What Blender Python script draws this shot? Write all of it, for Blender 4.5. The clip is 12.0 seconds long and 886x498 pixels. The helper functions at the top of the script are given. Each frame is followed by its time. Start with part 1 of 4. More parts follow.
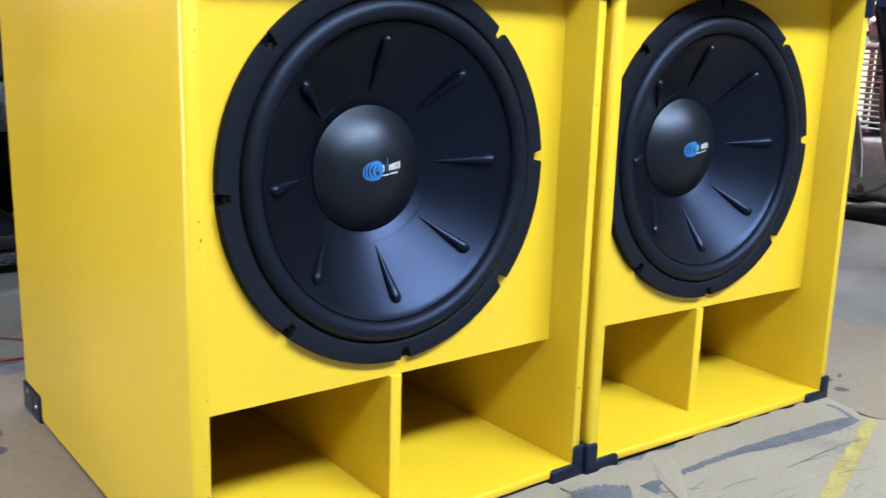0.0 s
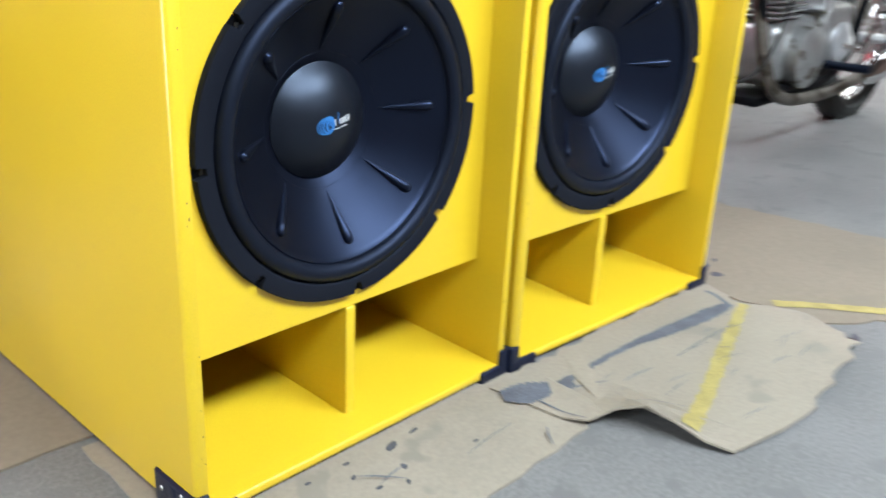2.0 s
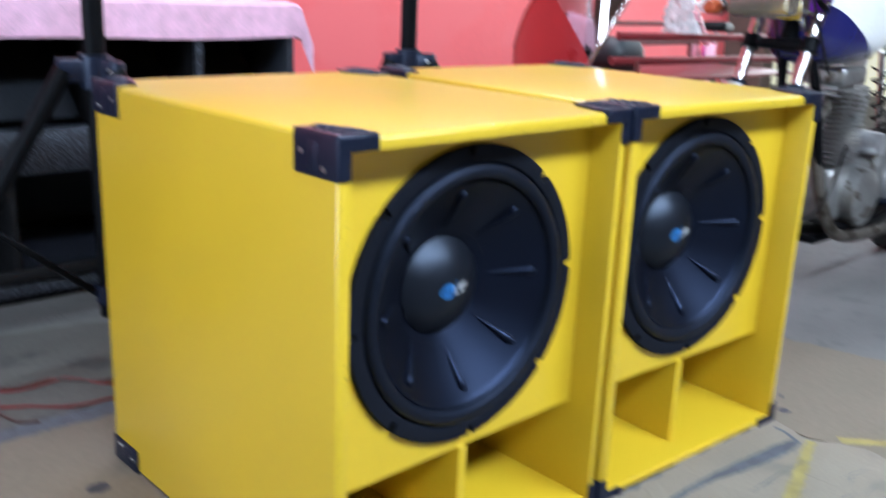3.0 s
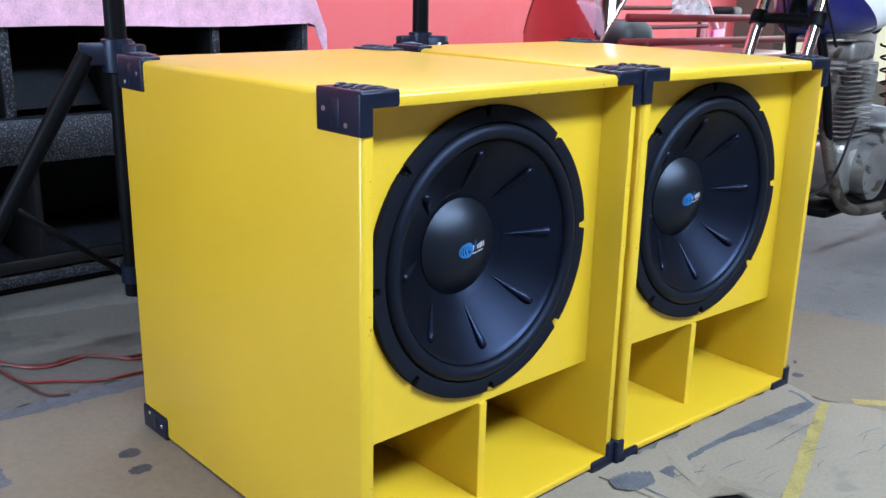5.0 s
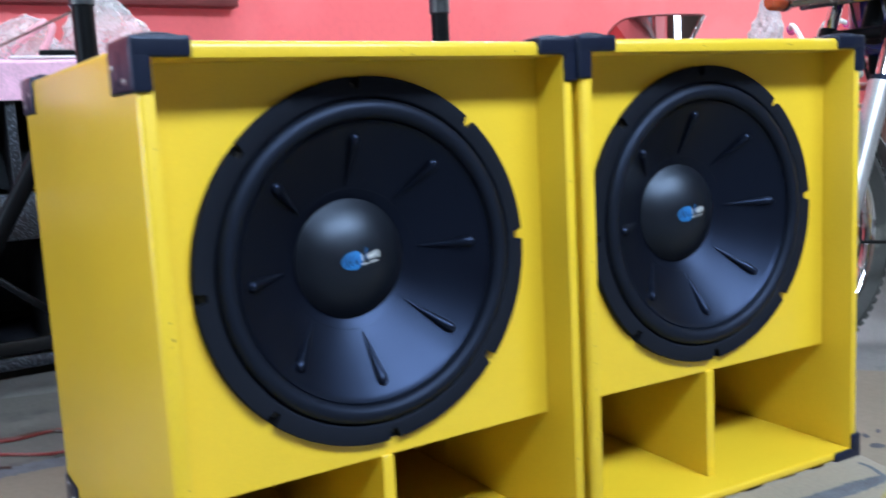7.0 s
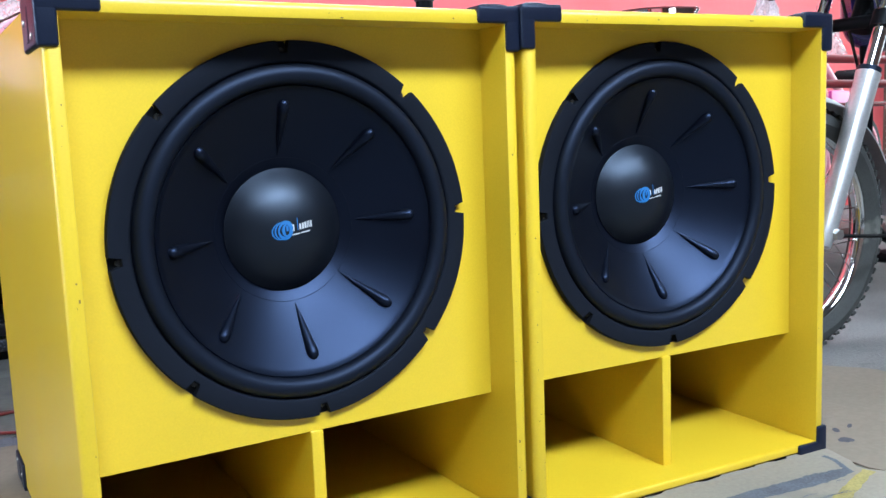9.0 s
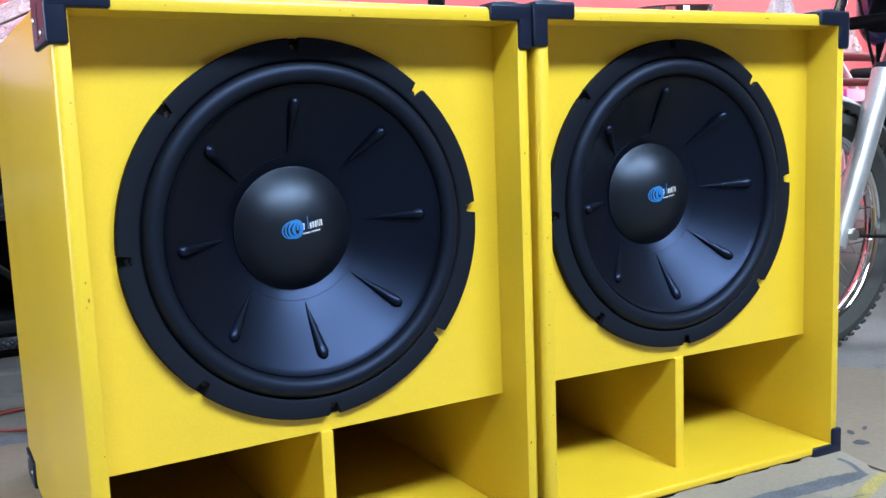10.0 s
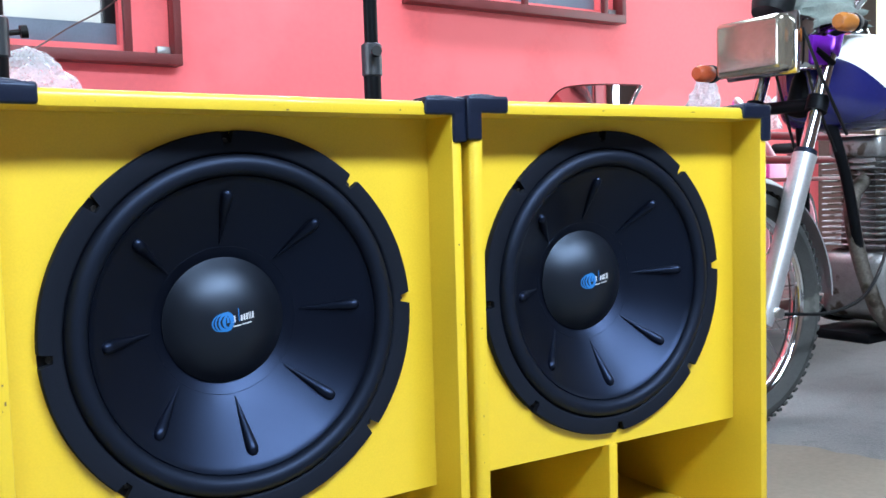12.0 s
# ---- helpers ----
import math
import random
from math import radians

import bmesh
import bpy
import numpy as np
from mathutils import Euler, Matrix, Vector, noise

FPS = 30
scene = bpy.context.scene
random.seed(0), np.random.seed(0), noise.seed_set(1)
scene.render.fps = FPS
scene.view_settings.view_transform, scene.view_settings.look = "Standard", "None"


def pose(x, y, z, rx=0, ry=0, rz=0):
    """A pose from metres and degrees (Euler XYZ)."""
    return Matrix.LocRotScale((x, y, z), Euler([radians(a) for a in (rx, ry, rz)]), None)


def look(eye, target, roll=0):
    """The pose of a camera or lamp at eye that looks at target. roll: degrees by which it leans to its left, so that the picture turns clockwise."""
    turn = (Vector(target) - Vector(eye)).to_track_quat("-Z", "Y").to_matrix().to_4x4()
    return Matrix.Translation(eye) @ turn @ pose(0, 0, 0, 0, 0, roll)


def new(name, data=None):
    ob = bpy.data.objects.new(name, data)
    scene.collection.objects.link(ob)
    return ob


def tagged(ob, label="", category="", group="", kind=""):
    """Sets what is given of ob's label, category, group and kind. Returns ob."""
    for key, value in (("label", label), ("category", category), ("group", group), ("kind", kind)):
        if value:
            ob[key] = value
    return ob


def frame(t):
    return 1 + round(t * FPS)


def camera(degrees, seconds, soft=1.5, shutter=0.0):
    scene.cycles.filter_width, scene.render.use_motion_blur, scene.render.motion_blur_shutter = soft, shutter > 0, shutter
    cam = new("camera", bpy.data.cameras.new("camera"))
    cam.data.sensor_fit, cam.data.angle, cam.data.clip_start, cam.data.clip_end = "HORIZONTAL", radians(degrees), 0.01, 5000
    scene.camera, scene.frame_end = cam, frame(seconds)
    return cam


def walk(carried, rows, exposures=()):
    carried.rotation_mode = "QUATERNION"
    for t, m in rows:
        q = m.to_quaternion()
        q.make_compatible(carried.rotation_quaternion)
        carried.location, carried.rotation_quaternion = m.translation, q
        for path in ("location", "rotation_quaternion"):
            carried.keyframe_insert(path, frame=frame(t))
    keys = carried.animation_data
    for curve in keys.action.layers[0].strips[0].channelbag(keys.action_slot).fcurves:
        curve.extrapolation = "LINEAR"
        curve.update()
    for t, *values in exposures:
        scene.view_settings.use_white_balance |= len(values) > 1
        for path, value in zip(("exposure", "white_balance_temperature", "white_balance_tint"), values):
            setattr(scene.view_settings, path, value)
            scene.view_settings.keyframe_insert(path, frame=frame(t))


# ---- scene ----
cam = camera(51.8, 12.0, shutter=0.6)
PATH = [
    (0, (-0.319, -0.837, 0.587), (0.867, 0.717, 0.168), 1.6),
    (0.5, (-0.306, -0.828, 0.607), (0.922, 0.687, 0.162), 2.6),
    (1, (-0.31, -0.839, 0.63), (0.871, 0.695, 0.127), -0.3),
    (1.5, (-0.326, -0.837, 0.665), (0.814, 0.664, -0.005), -1.2),
    (1.7, (-0.368, -0.832, 0.711), (0.869, 0.575, 0.009), 1.3),
    (2, (-0.448, -0.82, 0.752), (0.895, 0.454, -0.004), 2.9),
    (2.2, (-0.52, -0.814, 0.783), (0.921, 0.363, 0.049), 4.8),
    (2.5, (-0.568, -0.84, 0.846), (0.784, 0.45, 0.133), 3.9),
    (2.7, (-0.612, -0.874, 0.857), (0.762, 0.431, 0.216), 4.1),
    (3, (-0.626, -0.867, 0.889), (0.685, 0.539, 0.338), 2.4),
    (3.2, (-0.658, -0.891, 0.863), (0.619, 0.573, 0.387), 1.0),
    (3.5, (-0.681, -0.906, 0.87), (0.612, 0.532, 0.362), 1.4),
    (3.7, (-0.681, -0.89, 0.86), (0.623, 0.515, 0.29), 1.3),
    (5.3, (-0.662, -0.905, 0.829), (0.619, 0.534, 0.293), 1.1),
    (5.5, (-0.633, -0.901, 0.814), (0.597, 0.592, 0.308), 0.6),
    (6, (-0.519, -0.901, 0.761), (0.582, 0.708, 0.317), -0.8),
    (6.2, (-0.444, -0.896, 0.724), (0.598, 0.762, 0.318), -1.2),
    (6.5, (-0.351, -0.898, 0.698), (0.634, 0.813, 0.38), -1.4),
    (6.8, (-0.264, -0.923, 0.642), (0.727, 0.795, 0.386), -1.5),
    (7, (-0.226, -0.952, 0.615), (0.812, 0.735, 0.339), -3.0),
    (7.2, (-0.182, -0.96, 0.625), (0.858, 0.717, 0.3), -1.8),
    (9, (-0.119, -0.99, 0.563), (0.877, 0.725, 0.303), -2.3),
    (9.5, (-0.119, -0.984, 0.565), (0.871, 0.734, 0.304), -2.1),
    (10, (-0.114, -0.982, 0.564), (0.86, 0.745, 0.3), -2.2),
    (10.5, (-0.108, -0.981, 0.572), (0.882, 0.738, 0.322), -1.8),
    (11, (-0.103, -0.979, 0.585), (0.909, 0.732, 0.371), -1.7),
    (11.5, (-0.102, -0.968, 0.591), (0.97, 0.715, 0.459), -1.8),
    (12, (-0.107, -0.976, 0.603), (0.997, 0.685, 0.466), -1.6),
]
EXPOSURES = [(0, 0.04, 6700, 10), (2, 0.07, 6900, 10), (2.5, -0.14, 6700, 11), (2.8, -0.30, 6400, 11), (3.1, -0.42, 6200, 12), (3.5, -0.36, 6150, 12), (5.5, -0.34, 6200, 11), (7, -0.36, 6200, 9),
             (9, -0.14, 6200, 8), (10.5, -0.12, 6200, 8), (11, 0.10, 6150, 6), (11.5, 0.04, 6150, 8), (12, -0.10, 6150, 9)]
walk(cam, [(t, look(eye, target, roll)) for t, eye, target, roll in PATH], EXPOSURES)

# ---- light ----
world = bpy.data.worlds.new("daylight")
scene.world = world
world.use_nodes = True
wn = world.node_tree
sky = wn.nodes.new("ShaderNodeTexSky")
sky.sky_type, sky.sun_disc = "NISHITA", False
sky.sun_elevation, sky.sun_rotation = radians(52), radians(200)
wn.links.new(sky.outputs[0], wn.nodes["Background"].inputs[0])
wn.nodes["Background"].inputs[1].default_value = 0.05


def area_lamp(name, eye, target, sx, sy, watts, colour):
    data = bpy.data.lights.new(name, "AREA")
    data.shape, data.size, data.size_y, data.energy, data.color = "RECTANGLE", sx, sy, watts, colour
    ob = new(name, data)
    ob.matrix_world = look(eye, target)
    return ob


area_lamp("roof_light_lamp", (0.75, -2.48, 3.18), (0.75, -1.6, 0.0), 3.7, 0.62, 490, (0.72, 0.86, 1.0))
# added fill that brightens the red wall; no rear opening is known
area_lamp("wall_fill_lamp", (1.9, 1.85, 3.18), (1.9, 2.05, 0.0), 3.6, 0.4, 145, (0.74, 0.87, 1.0))
area_lamp("doorway_lamp", (5.05, 1.1, 1.5), (1.5, 0.9, 0.6), 2.2, 2.3, 75, (0.80, 0.90, 1.0))
# added fill from the left for the cabinet's side; no gate is known
area_lamp("west_fill_lamp", (-4.15, 0.5, 1.5), (0.0, 0.4, 0.6), 1.6, 2.0, 245, (0.74, 0.87, 1.0))


# ---- materials ----
def mat(name, base, rough=0.5, metal=0.0, var=0.12, scale=9.0, fine=160.0, bump=0.0, spots=None, spot_scale=6.0, spot_cut=0.62, depth=0.002,
        coat=0.0, tint=None, spread=0.0, rough_var=0.08, stretch=(1, 1, 1), trans=0.0, alpha=1.0, spec=0.36):
    m = bpy.data.materials.new(name)
    m.use_nodes = True
    t = m.node_tree
    n, l = t.nodes, t.links
    b = n["Principled BSDF"]
    tc = n.new("ShaderNodeTexCoord")
    mp = n.new("ShaderNodeMapping")
    mp.inputs["Scale"].default_value = stretch
    l.new(tc.outputs["Object"], mp.inputs[0])

    def nz(s, d=4.0):
        x = n.new("ShaderNodeTexNoise")
        x.inputs["Scale"].default_value, x.inputs["Detail"].default_value = s, d
        l.new(mp.outputs[0], x.inputs["Vector"])
        return x

    big, small = nz(scale), nz(fine, 3.0)
    mix = n.new("ShaderNodeMath")
    mix.operation = "ADD"
    l.new(big.outputs[0], mix.inputs[0])
    l.new(small.outputs[0], mix.inputs[1])
    last = mix.outputs[0]
    if spread:
        oi = n.new("ShaderNodeObjectInfo")
        ma = n.new("ShaderNodeMath")
        ma.operation, ma.inputs[1].default_value = "MULTIPLY_ADD", spread
        l.new(oi.outputs["Random"], ma.inputs[0])
        l.new(last, ma.inputs[2])
        last = ma.outputs[0]
    rng = n.new("ShaderNodeMapRange")
    rng.inputs["From Min"].default_value, rng.inputs["From Max"].default_value = 0.6, 1.4
    rng.inputs["To Min"].default_value, rng.inputs["To Max"].default_value = 1 - var, 1 + var
    l.new(last, rng.inputs["Value"])
    mul = n.new("ShaderNodeVectorMath")
    mul.operation = "SCALE"
    mul.inputs[0].default_value = base
    l.new(rng.outputs[0], mul.inputs["Scale"])
    col = mul.outputs[0]
    if spots:
        sp = nz(spot_scale, 6.0)
        st = n.new("ShaderNodeMapRange")
        st.inputs["From Min"].default_value, st.inputs["From Max"].default_value = spot_cut, spot_cut + 0.06
        l.new(sp.outputs[0], st.inputs["Value"])
        mx = n.new("ShaderNodeMix")
        mx.data_type = "RGBA"
        mx.inputs["B"].default_value = (*spots, 1)
        l.new(st.outputs[0], mx.inputs["Factor"])
        l.new(col, mx.inputs["A"])
        col = mx.outputs["Result"]
    l.new(col, b.inputs["Base Color"])
    rr = n.new("ShaderNodeMapRange")
    rr.inputs["To Min"].default_value, rr.inputs["To Max"].default_value = max(0.02, rough - rough_var), min(1, rough + rough_var)
    l.new(big.outputs[0], rr.inputs["Value"])
    l.new(rr.outputs[0], b.inputs["Roughness"])
    b.inputs["Metallic"].default_value = metal
    b.inputs["Coat Weight"].default_value = coat
    if tint:
        b.inputs["Specular Tint"].default_value = (*tint, 1)
        b.inputs["Specular IOR Level"].default_value = spec
    b.inputs["Coat Roughness"].default_value = 0.21
    b.inputs["Transmission Weight"].default_value = trans
    b.inputs["Alpha"].default_value = alpha
    if bump:
        bp = n.new("ShaderNodeBump")
        bp.inputs["Strength"].default_value, bp.inputs["Distance"].default_value = bump, depth
        l.new(small.outputs[0], bp.inputs["Height"])
        l.new(bp.outputs[0], b.inputs["Normal"])
    return m


YELLOW = mat("yellow_enamel", (0.67, 0.450, 0.020), 0.43, var=0.07, scale=5, fine=420, bump=0.05, coat=0.42)
# dark brown that puts the ports' deep shade into the colour
PORT_SHADE = mat("port_shade_brown", (0.085, 0.048, 0.018), 0.8, var=0.25, scale=6, fine=140, stretch=(1, 6, 1))
CHIPPED = mat("bare_ply", (0.16, 0.10, 0.04), 0.8)
CORNER = mat("corner_plastic", (0.0060, 0.0085, 0.0200), 0.36, var=0.2, fine=600, bump=0.12, tint=(0.60, 0.72, 1.0), spec=0.42)
CONE = mat("cone_poly", (0.0022, 0.0027, 0.0052), 0.38, spec=0.40, tint=(0.36, 0.52, 1.0), var=0.12, scale=14, fine=700, bump=0.05)
CAP = mat("cap_poly", (0.0040, 0.0048, 0.0075), 0.40, spec=0.50, tint=(0.6, 0.74, 1.0), var=0.12, scale=30, fine=900, bump=0.10)
RUBBER = mat("surround_rubber", (0.0035, 0.0045, 0.0080), 0.50, spec=0.34, tint=(0.45, 0.60, 1.0), var=0.12, fine=700)
GASKET = mat("gasket_foam", (0.0055, 0.0062, 0.0090), 0.70, spec=0.20, tint=(0.5, 0.64, 1.0), var=0.18, fine=900, bump=0.25)
STEEL = mat("zinc_screw", (0.45, 0.45, 0.44), 0.35, metal=1.0)
DARKSCREW = mat("dark_screw", (0.05, 0.05, 0.05), 0.45, metal=0.8)
LOGO_BLUE = mat("print_blue", (0.014, 0.14, 0.40), 0.5)
LOGO_WHITE = mat("print_white", (0.50, 0.52, 0.55), 0.5)
CONCRETE = mat("concrete", (0.142, 0.138, 0.134), 0.85, var=0.30, scale=3.2, fine=130, bump=0.8, spots=(0.126, 0.123, 0.120), spot_scale=14.0, spot_cut=0.56)
CARD = mat("cardboard", (0.184, 0.150, 0.113), 0.9, var=0.14, scale=3.0, fine=90, bump=0.12, spots=(0.166, 0.137, 0.105), spot_scale=4.0, spot_cut=0.60)
CARD_PALE = mat("cardboard_pale", (0.245, 0.210, 0.166), 0.9, var=0.14, scale=5.0, fine=140, bump=0.2, spots=(0.205, 0.180, 0.146), spot_scale=9.0, spot_cut=0.60)
CARD_GREY = mat("cardboard_grey", (0.105, 0.098, 0.090), 0.9, var=0.2, scale=4.0, fine=90, bump=0.12, spots=(0.07, 0.068, 0.066), spot_scale=5.0, spot_cut=0.56)
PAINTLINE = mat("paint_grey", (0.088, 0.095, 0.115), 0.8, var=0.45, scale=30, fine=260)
STAIN = mat("stain", (0.05, 0.05, 0.06), 0.8, var=0.4, scale=40)
YTAPE = mat("yellow_overspray", (0.30, 0.240, 0.080), 0.85, var=0.35, scale=30, fine=300)
REDWALL = mat("red_wall_paint", (0.86, 0.140, 0.145), 0.55, var=0.06, scale=1.6, fine=40, bump=0.10, spots=(0.86, 0.160, 0.165), spot_scale=1.3, spot_cut=0.55)
# dark warm tone chosen to cut and warm the bounced light
GREYWALL = mat("plain_wall", (0.115, 0.078, 0.062), 0.85, var=0.12, scale=1.5, fine=60, bump=0.1)
ROOF = mat("roof_sheet", (0.080, 0.072, 0.068), 0.6, var=0.15, scale=1.2)
MAROON = mat("maroon_paint", (0.13, 0.018, 0.018), 0.45, var=0.25, scale=12, fine=200)
BLACKPAINT = mat("black_paint", (0.006, 0.006, 0.007), 0.5, var=0.2, tint=(1, 1, 1), spec=0.18)
# pale blue-grey spots paint the rough coat's glints into the colour
BLACKTEX = mat("black_glint_paint", (0.005, 0.006, 0.009), 0.33, var=0.5, scale=60, fine=200, bump=0.9, depth=0.003, tint=(0.75, 0.86, 1.0), spec=0.55, spots=(0.115, 0.125, 0.165), spot_scale=235, spot_cut=0.55)
BLACKMETAL = mat("black_metal", (0.0032, 0.0032, 0.0040), 0.46, var=0.2, tint=(0.8, 0.9, 1), spec=0.09)
DARKMAROON = mat("dark_maroon_paint", (0.17, 0.016, 0.020), 0.35, var=0.25, scale=12, fine=200)
BAGWHITE = mat("cloudy_bag", (0.62, 0.60, 0.62), 0.25, var=0.3, scale=20, alpha=0.62)
TOWEL = mat("pink_towel", (0.84, 0.50, 0.66), 0.95, var=0.26, scale=26, fine=220, bump=0.9)
PLASTIC = mat("clear_bag", (0.74, 0.82, 0.82), 0.12, var=0.25, scale=40, alpha=0.33)
PINKPAINT = mat("pink_paint", (0.80, 0.38, 0.44), 0.4, var=0.2)
MAGENTA = mat("magenta_plastic", (0.65, 0.05, 0.28), 0.4)
GREYBLUE = mat("blue_grey_frame", (0.13, 0.17, 0.22), 0.5)
CHROME = mat("chrome", (0.75, 0.75, 0.76), 0.10, metal=1.0, var=0.05, rough_var=0.05)
MIRROR = mat("polished_sheet", (0.52, 0.47, 0.47), 0.06, metal=1.0, var=0.03, rough_var=0.03)
ALLOY = mat("cast_alloy", (0.36, 0.36, 0.355), 0.42, metal=0.85, var=0.25, scale=30, fine=300, bump=0.15, spots=(0.12, 0.10, 0.08), spot_scale=16, spot_cut=0.58)
FORKALLOY = mat("fork_alloy", (0.62, 0.63, 0.65), 0.34, metal=0.8, var=0.12, scale=20)
TYRE = mat("tyre_rubber", (0.035, 0.036, 0.035), 0.85, var=0.3, scale=20, fine=300, bump=0.3, spots=(0.10, 0.10, 0.09), spot_scale=9)
GREYPAINT = mat("silver_paint", (0.36, 0.37, 0.39), 0.35, metal=0.3, var=0.12)
TANKBLUE = mat("tank_blue", (0.012, 0.014, 0.10), 0.15, var=0.1, coat=0.6)
WHITEPAINT = mat("white_panel", (0.78, 0.78, 0.77), 0.35)
PURPLE = mat("purple_anodised", (0.20, 0.02, 0.48), 0.25, metal=0.4)
AMBER = mat("amber_lens", (0.55, 0.20, 0.04), 0.25, trans=0.3)
REDLENS = mat("red_amber_lens", (0.50, 0.09, 0.03), 0.25, trans=0.2)
LENS = mat("smoked_lens", (0.36, 0.32, 0.25), 0.18, metal=0.75, var=0.3, scale=9, coat=0.5)
SEATVINYL = mat("black_vinyl", (0.018, 0.018, 0.019), 0.45, fine=500, bump=0.2)
REDCABLE = mat("red_cable", (0.175, 0.015, 0.013), 0.4)
BROWNCABLE = mat("brown_cable", (0.06, 0.025, 0.02), 0.45)
GLASS = mat("pane_glass", (0.9, 0.92, 0.93), 0.03, alpha=0.15)


# ---- mesh helpers ----
def part(name, bm, material, parent=None, label=""):
    me = bpy.data.meshes.new(name)
    bm.normal_update()
    bm.to_mesh(me)
    bm.free()
    me.materials.append(material)
    ob = new(name, me)
    if parent:
        ob.parent = parent
    if label:
        ob["label"] = label
    return ob


def empty(name, m=None):
    ob = new(name)
    ob.empty_display_size = 0.05
    if m is not None:
        ob.matrix_world = m
    return ob


def smooth(bm, angle=35):
    for f in bm.faces:
        f.smooth = True
    for e in bm.edges:
        e.smooth = len(e.link_faces) == 2 and e.calc_face_angle(0) < radians(angle)
    return bm


def box(x0, x1, y0, y1, z0, z1, bevel=0.002, seg=2, bm=None):
    out = bm or bmesh.new()
    tmp = bmesh.new()
    bmesh.ops.create_cube(tmp, size=1)
    bmesh.ops.scale(tmp, vec=(x1 - x0, y1 - y0, z1 - z0), verts=tmp.verts)
    bmesh.ops.translate(tmp, vec=((x0 + x1) / 2, (y0 + y1) / 2, (z0 + z1) / 2), verts=tmp.verts)
    if bevel:
        bmesh.ops.bevel(tmp, geom=tmp.edges[:], offset=bevel, segments=seg, affect="EDGES", profile=0.5)
    smooth(tmp, 30)
    join(out, tmp)
    return out


def join(out, tmp, m=None):
    if m is not None:
        bmesh.ops.transform(tmp, matrix=m, verts=tmp.verts)
        if m.determinant() < 0:
            bmesh.ops.reverse_faces(tmp, faces=tmp.faces)
    me = bpy.data.meshes.new("tmp")
    tmp.to_mesh(me)
    tmp.free()
    out.from_mesh(me)
    bpy.data.meshes.remove(me)
    return out


def lathe(profile, seg=64, m=None, bm=None, closed=False):
    """Turn a profile of (radius, height) about z."""
    out = bm or bmesh.new()
    tmp = bmesh.new()
    rings = []
    for r, h in profile:
        if r < 1e-6:
            rings.append([tmp.verts.new((0, 0, h))])
        else:
            rings.append([tmp.verts.new((r * math.cos(2 * math.pi * i / seg), r * math.sin(2 * math.pi * i / seg), h)) for i in range(seg)])
    pairs = list(zip(rings, rings[1:])) + ([(rings[-1], rings[0])] if closed else [])
    for a, b in pairs:
        for i in range(seg):
            j = (i + 1) % seg
            if len(a) == 1 and len(b) == 1:
                continue
            if len(a) == 1:
                tmp.faces.new((a[0], b[i], b[j]))
            elif len(b) == 1:
                tmp.faces.new((a[i], a[j], b[0]))
            else:
                tmp.faces.new((a[i], a[j], b[j], b[i]))
    bmesh.ops.recalc_face_normals(tmp, faces=tmp.faces)
    smooth(tmp, 40)
    return join(out, tmp, m)


def tube(points, radius, seg=10, bm=None, caps=True):
    """A round bar along points; radius is one number or one for each point."""
    out = bm or bmesh.new()
    tmp = bmesh.new()
    pts = [Vector(p) for p in points]
    rad = radius if isinstance(radius, (list, tuple)) else [radius] * len(pts)
    rings, side = [], None
    for i, p in enumerate(pts):
        d = (pts[min(i + 1, len(pts) - 1)] - pts[max(i - 1, 0)]).normalized()
        if side is None:
            side = d.orthogonal().normalized()
        side = (side - d * side.dot(d)).normalized()
        up = d.cross(side)
        rings.append([tmp.verts.new(p + rad[i] * (math.cos(a) * side + math.sin(a) * up)) for a in (2 * math.pi * k / seg for k in range(seg))])
    for a, b in zip(rings, rings[1:]):
        for i in range(seg):
            tmp.faces.new((a[i], a[(i + 1) % seg], b[(i + 1) % seg], b[i]))
    if caps:
        tmp.faces.new(rings[0][::-1])
        tmp.faces.new(rings[-1])
    bmesh.ops.recalc_face_normals(tmp, faces=tmp.faces)
    smooth(tmp, 45)
    return join(out, tmp)


def arc(points, steps=6):
    """A smooth curve through points."""
    p = [Vector(q) for q in points]
    p = [2 * p[0] - p[1]] + p + [2 * p[-1] - p[-2]]
    out = []
    for i in range(1, len(p) - 2):
        for k in range(steps):
            t = k / steps
            a, b, c, d = p[i - 1:i + 3]
            out.append(0.5 * (2 * b + (c - a) * t + (2 * a - 5 * b + 4 * c - d) * t * t + (3 * b - a - 3 * c + d) * t ** 3))
    return out + [p[-2]]


def slab(outline, z0, z1, bevel=0.0):
    """A flat sheet with that outline."""
    bm = bmesh.new()
    f = bm.faces.new([bm.verts.new((x, y, z1)) for x, y in outline])
    if f.normal.z < 0:
        f.normal_flip()
    bm.normal_update()
    if f.normal.z < 0:
        bmesh.ops.reverse_faces(bm, faces=[f])
    r = bmesh.ops.extrude_face_region(bm, geom=[f])
    for v in r["geom"]:
        if isinstance(v, bmesh.types.BMVert):
            v.co.z = z0
    bmesh.ops.recalc_face_normals(bm, faces=bm.faces)
    return bm


# ---- structure ----
WALL_Y = 2.60
floor = tagged(part("floor", box(-14, 16, -14, 14, -0.2, 0.0, 0), CONCRETE), "worn grey concrete workshop floor", "floor", kind="structure")


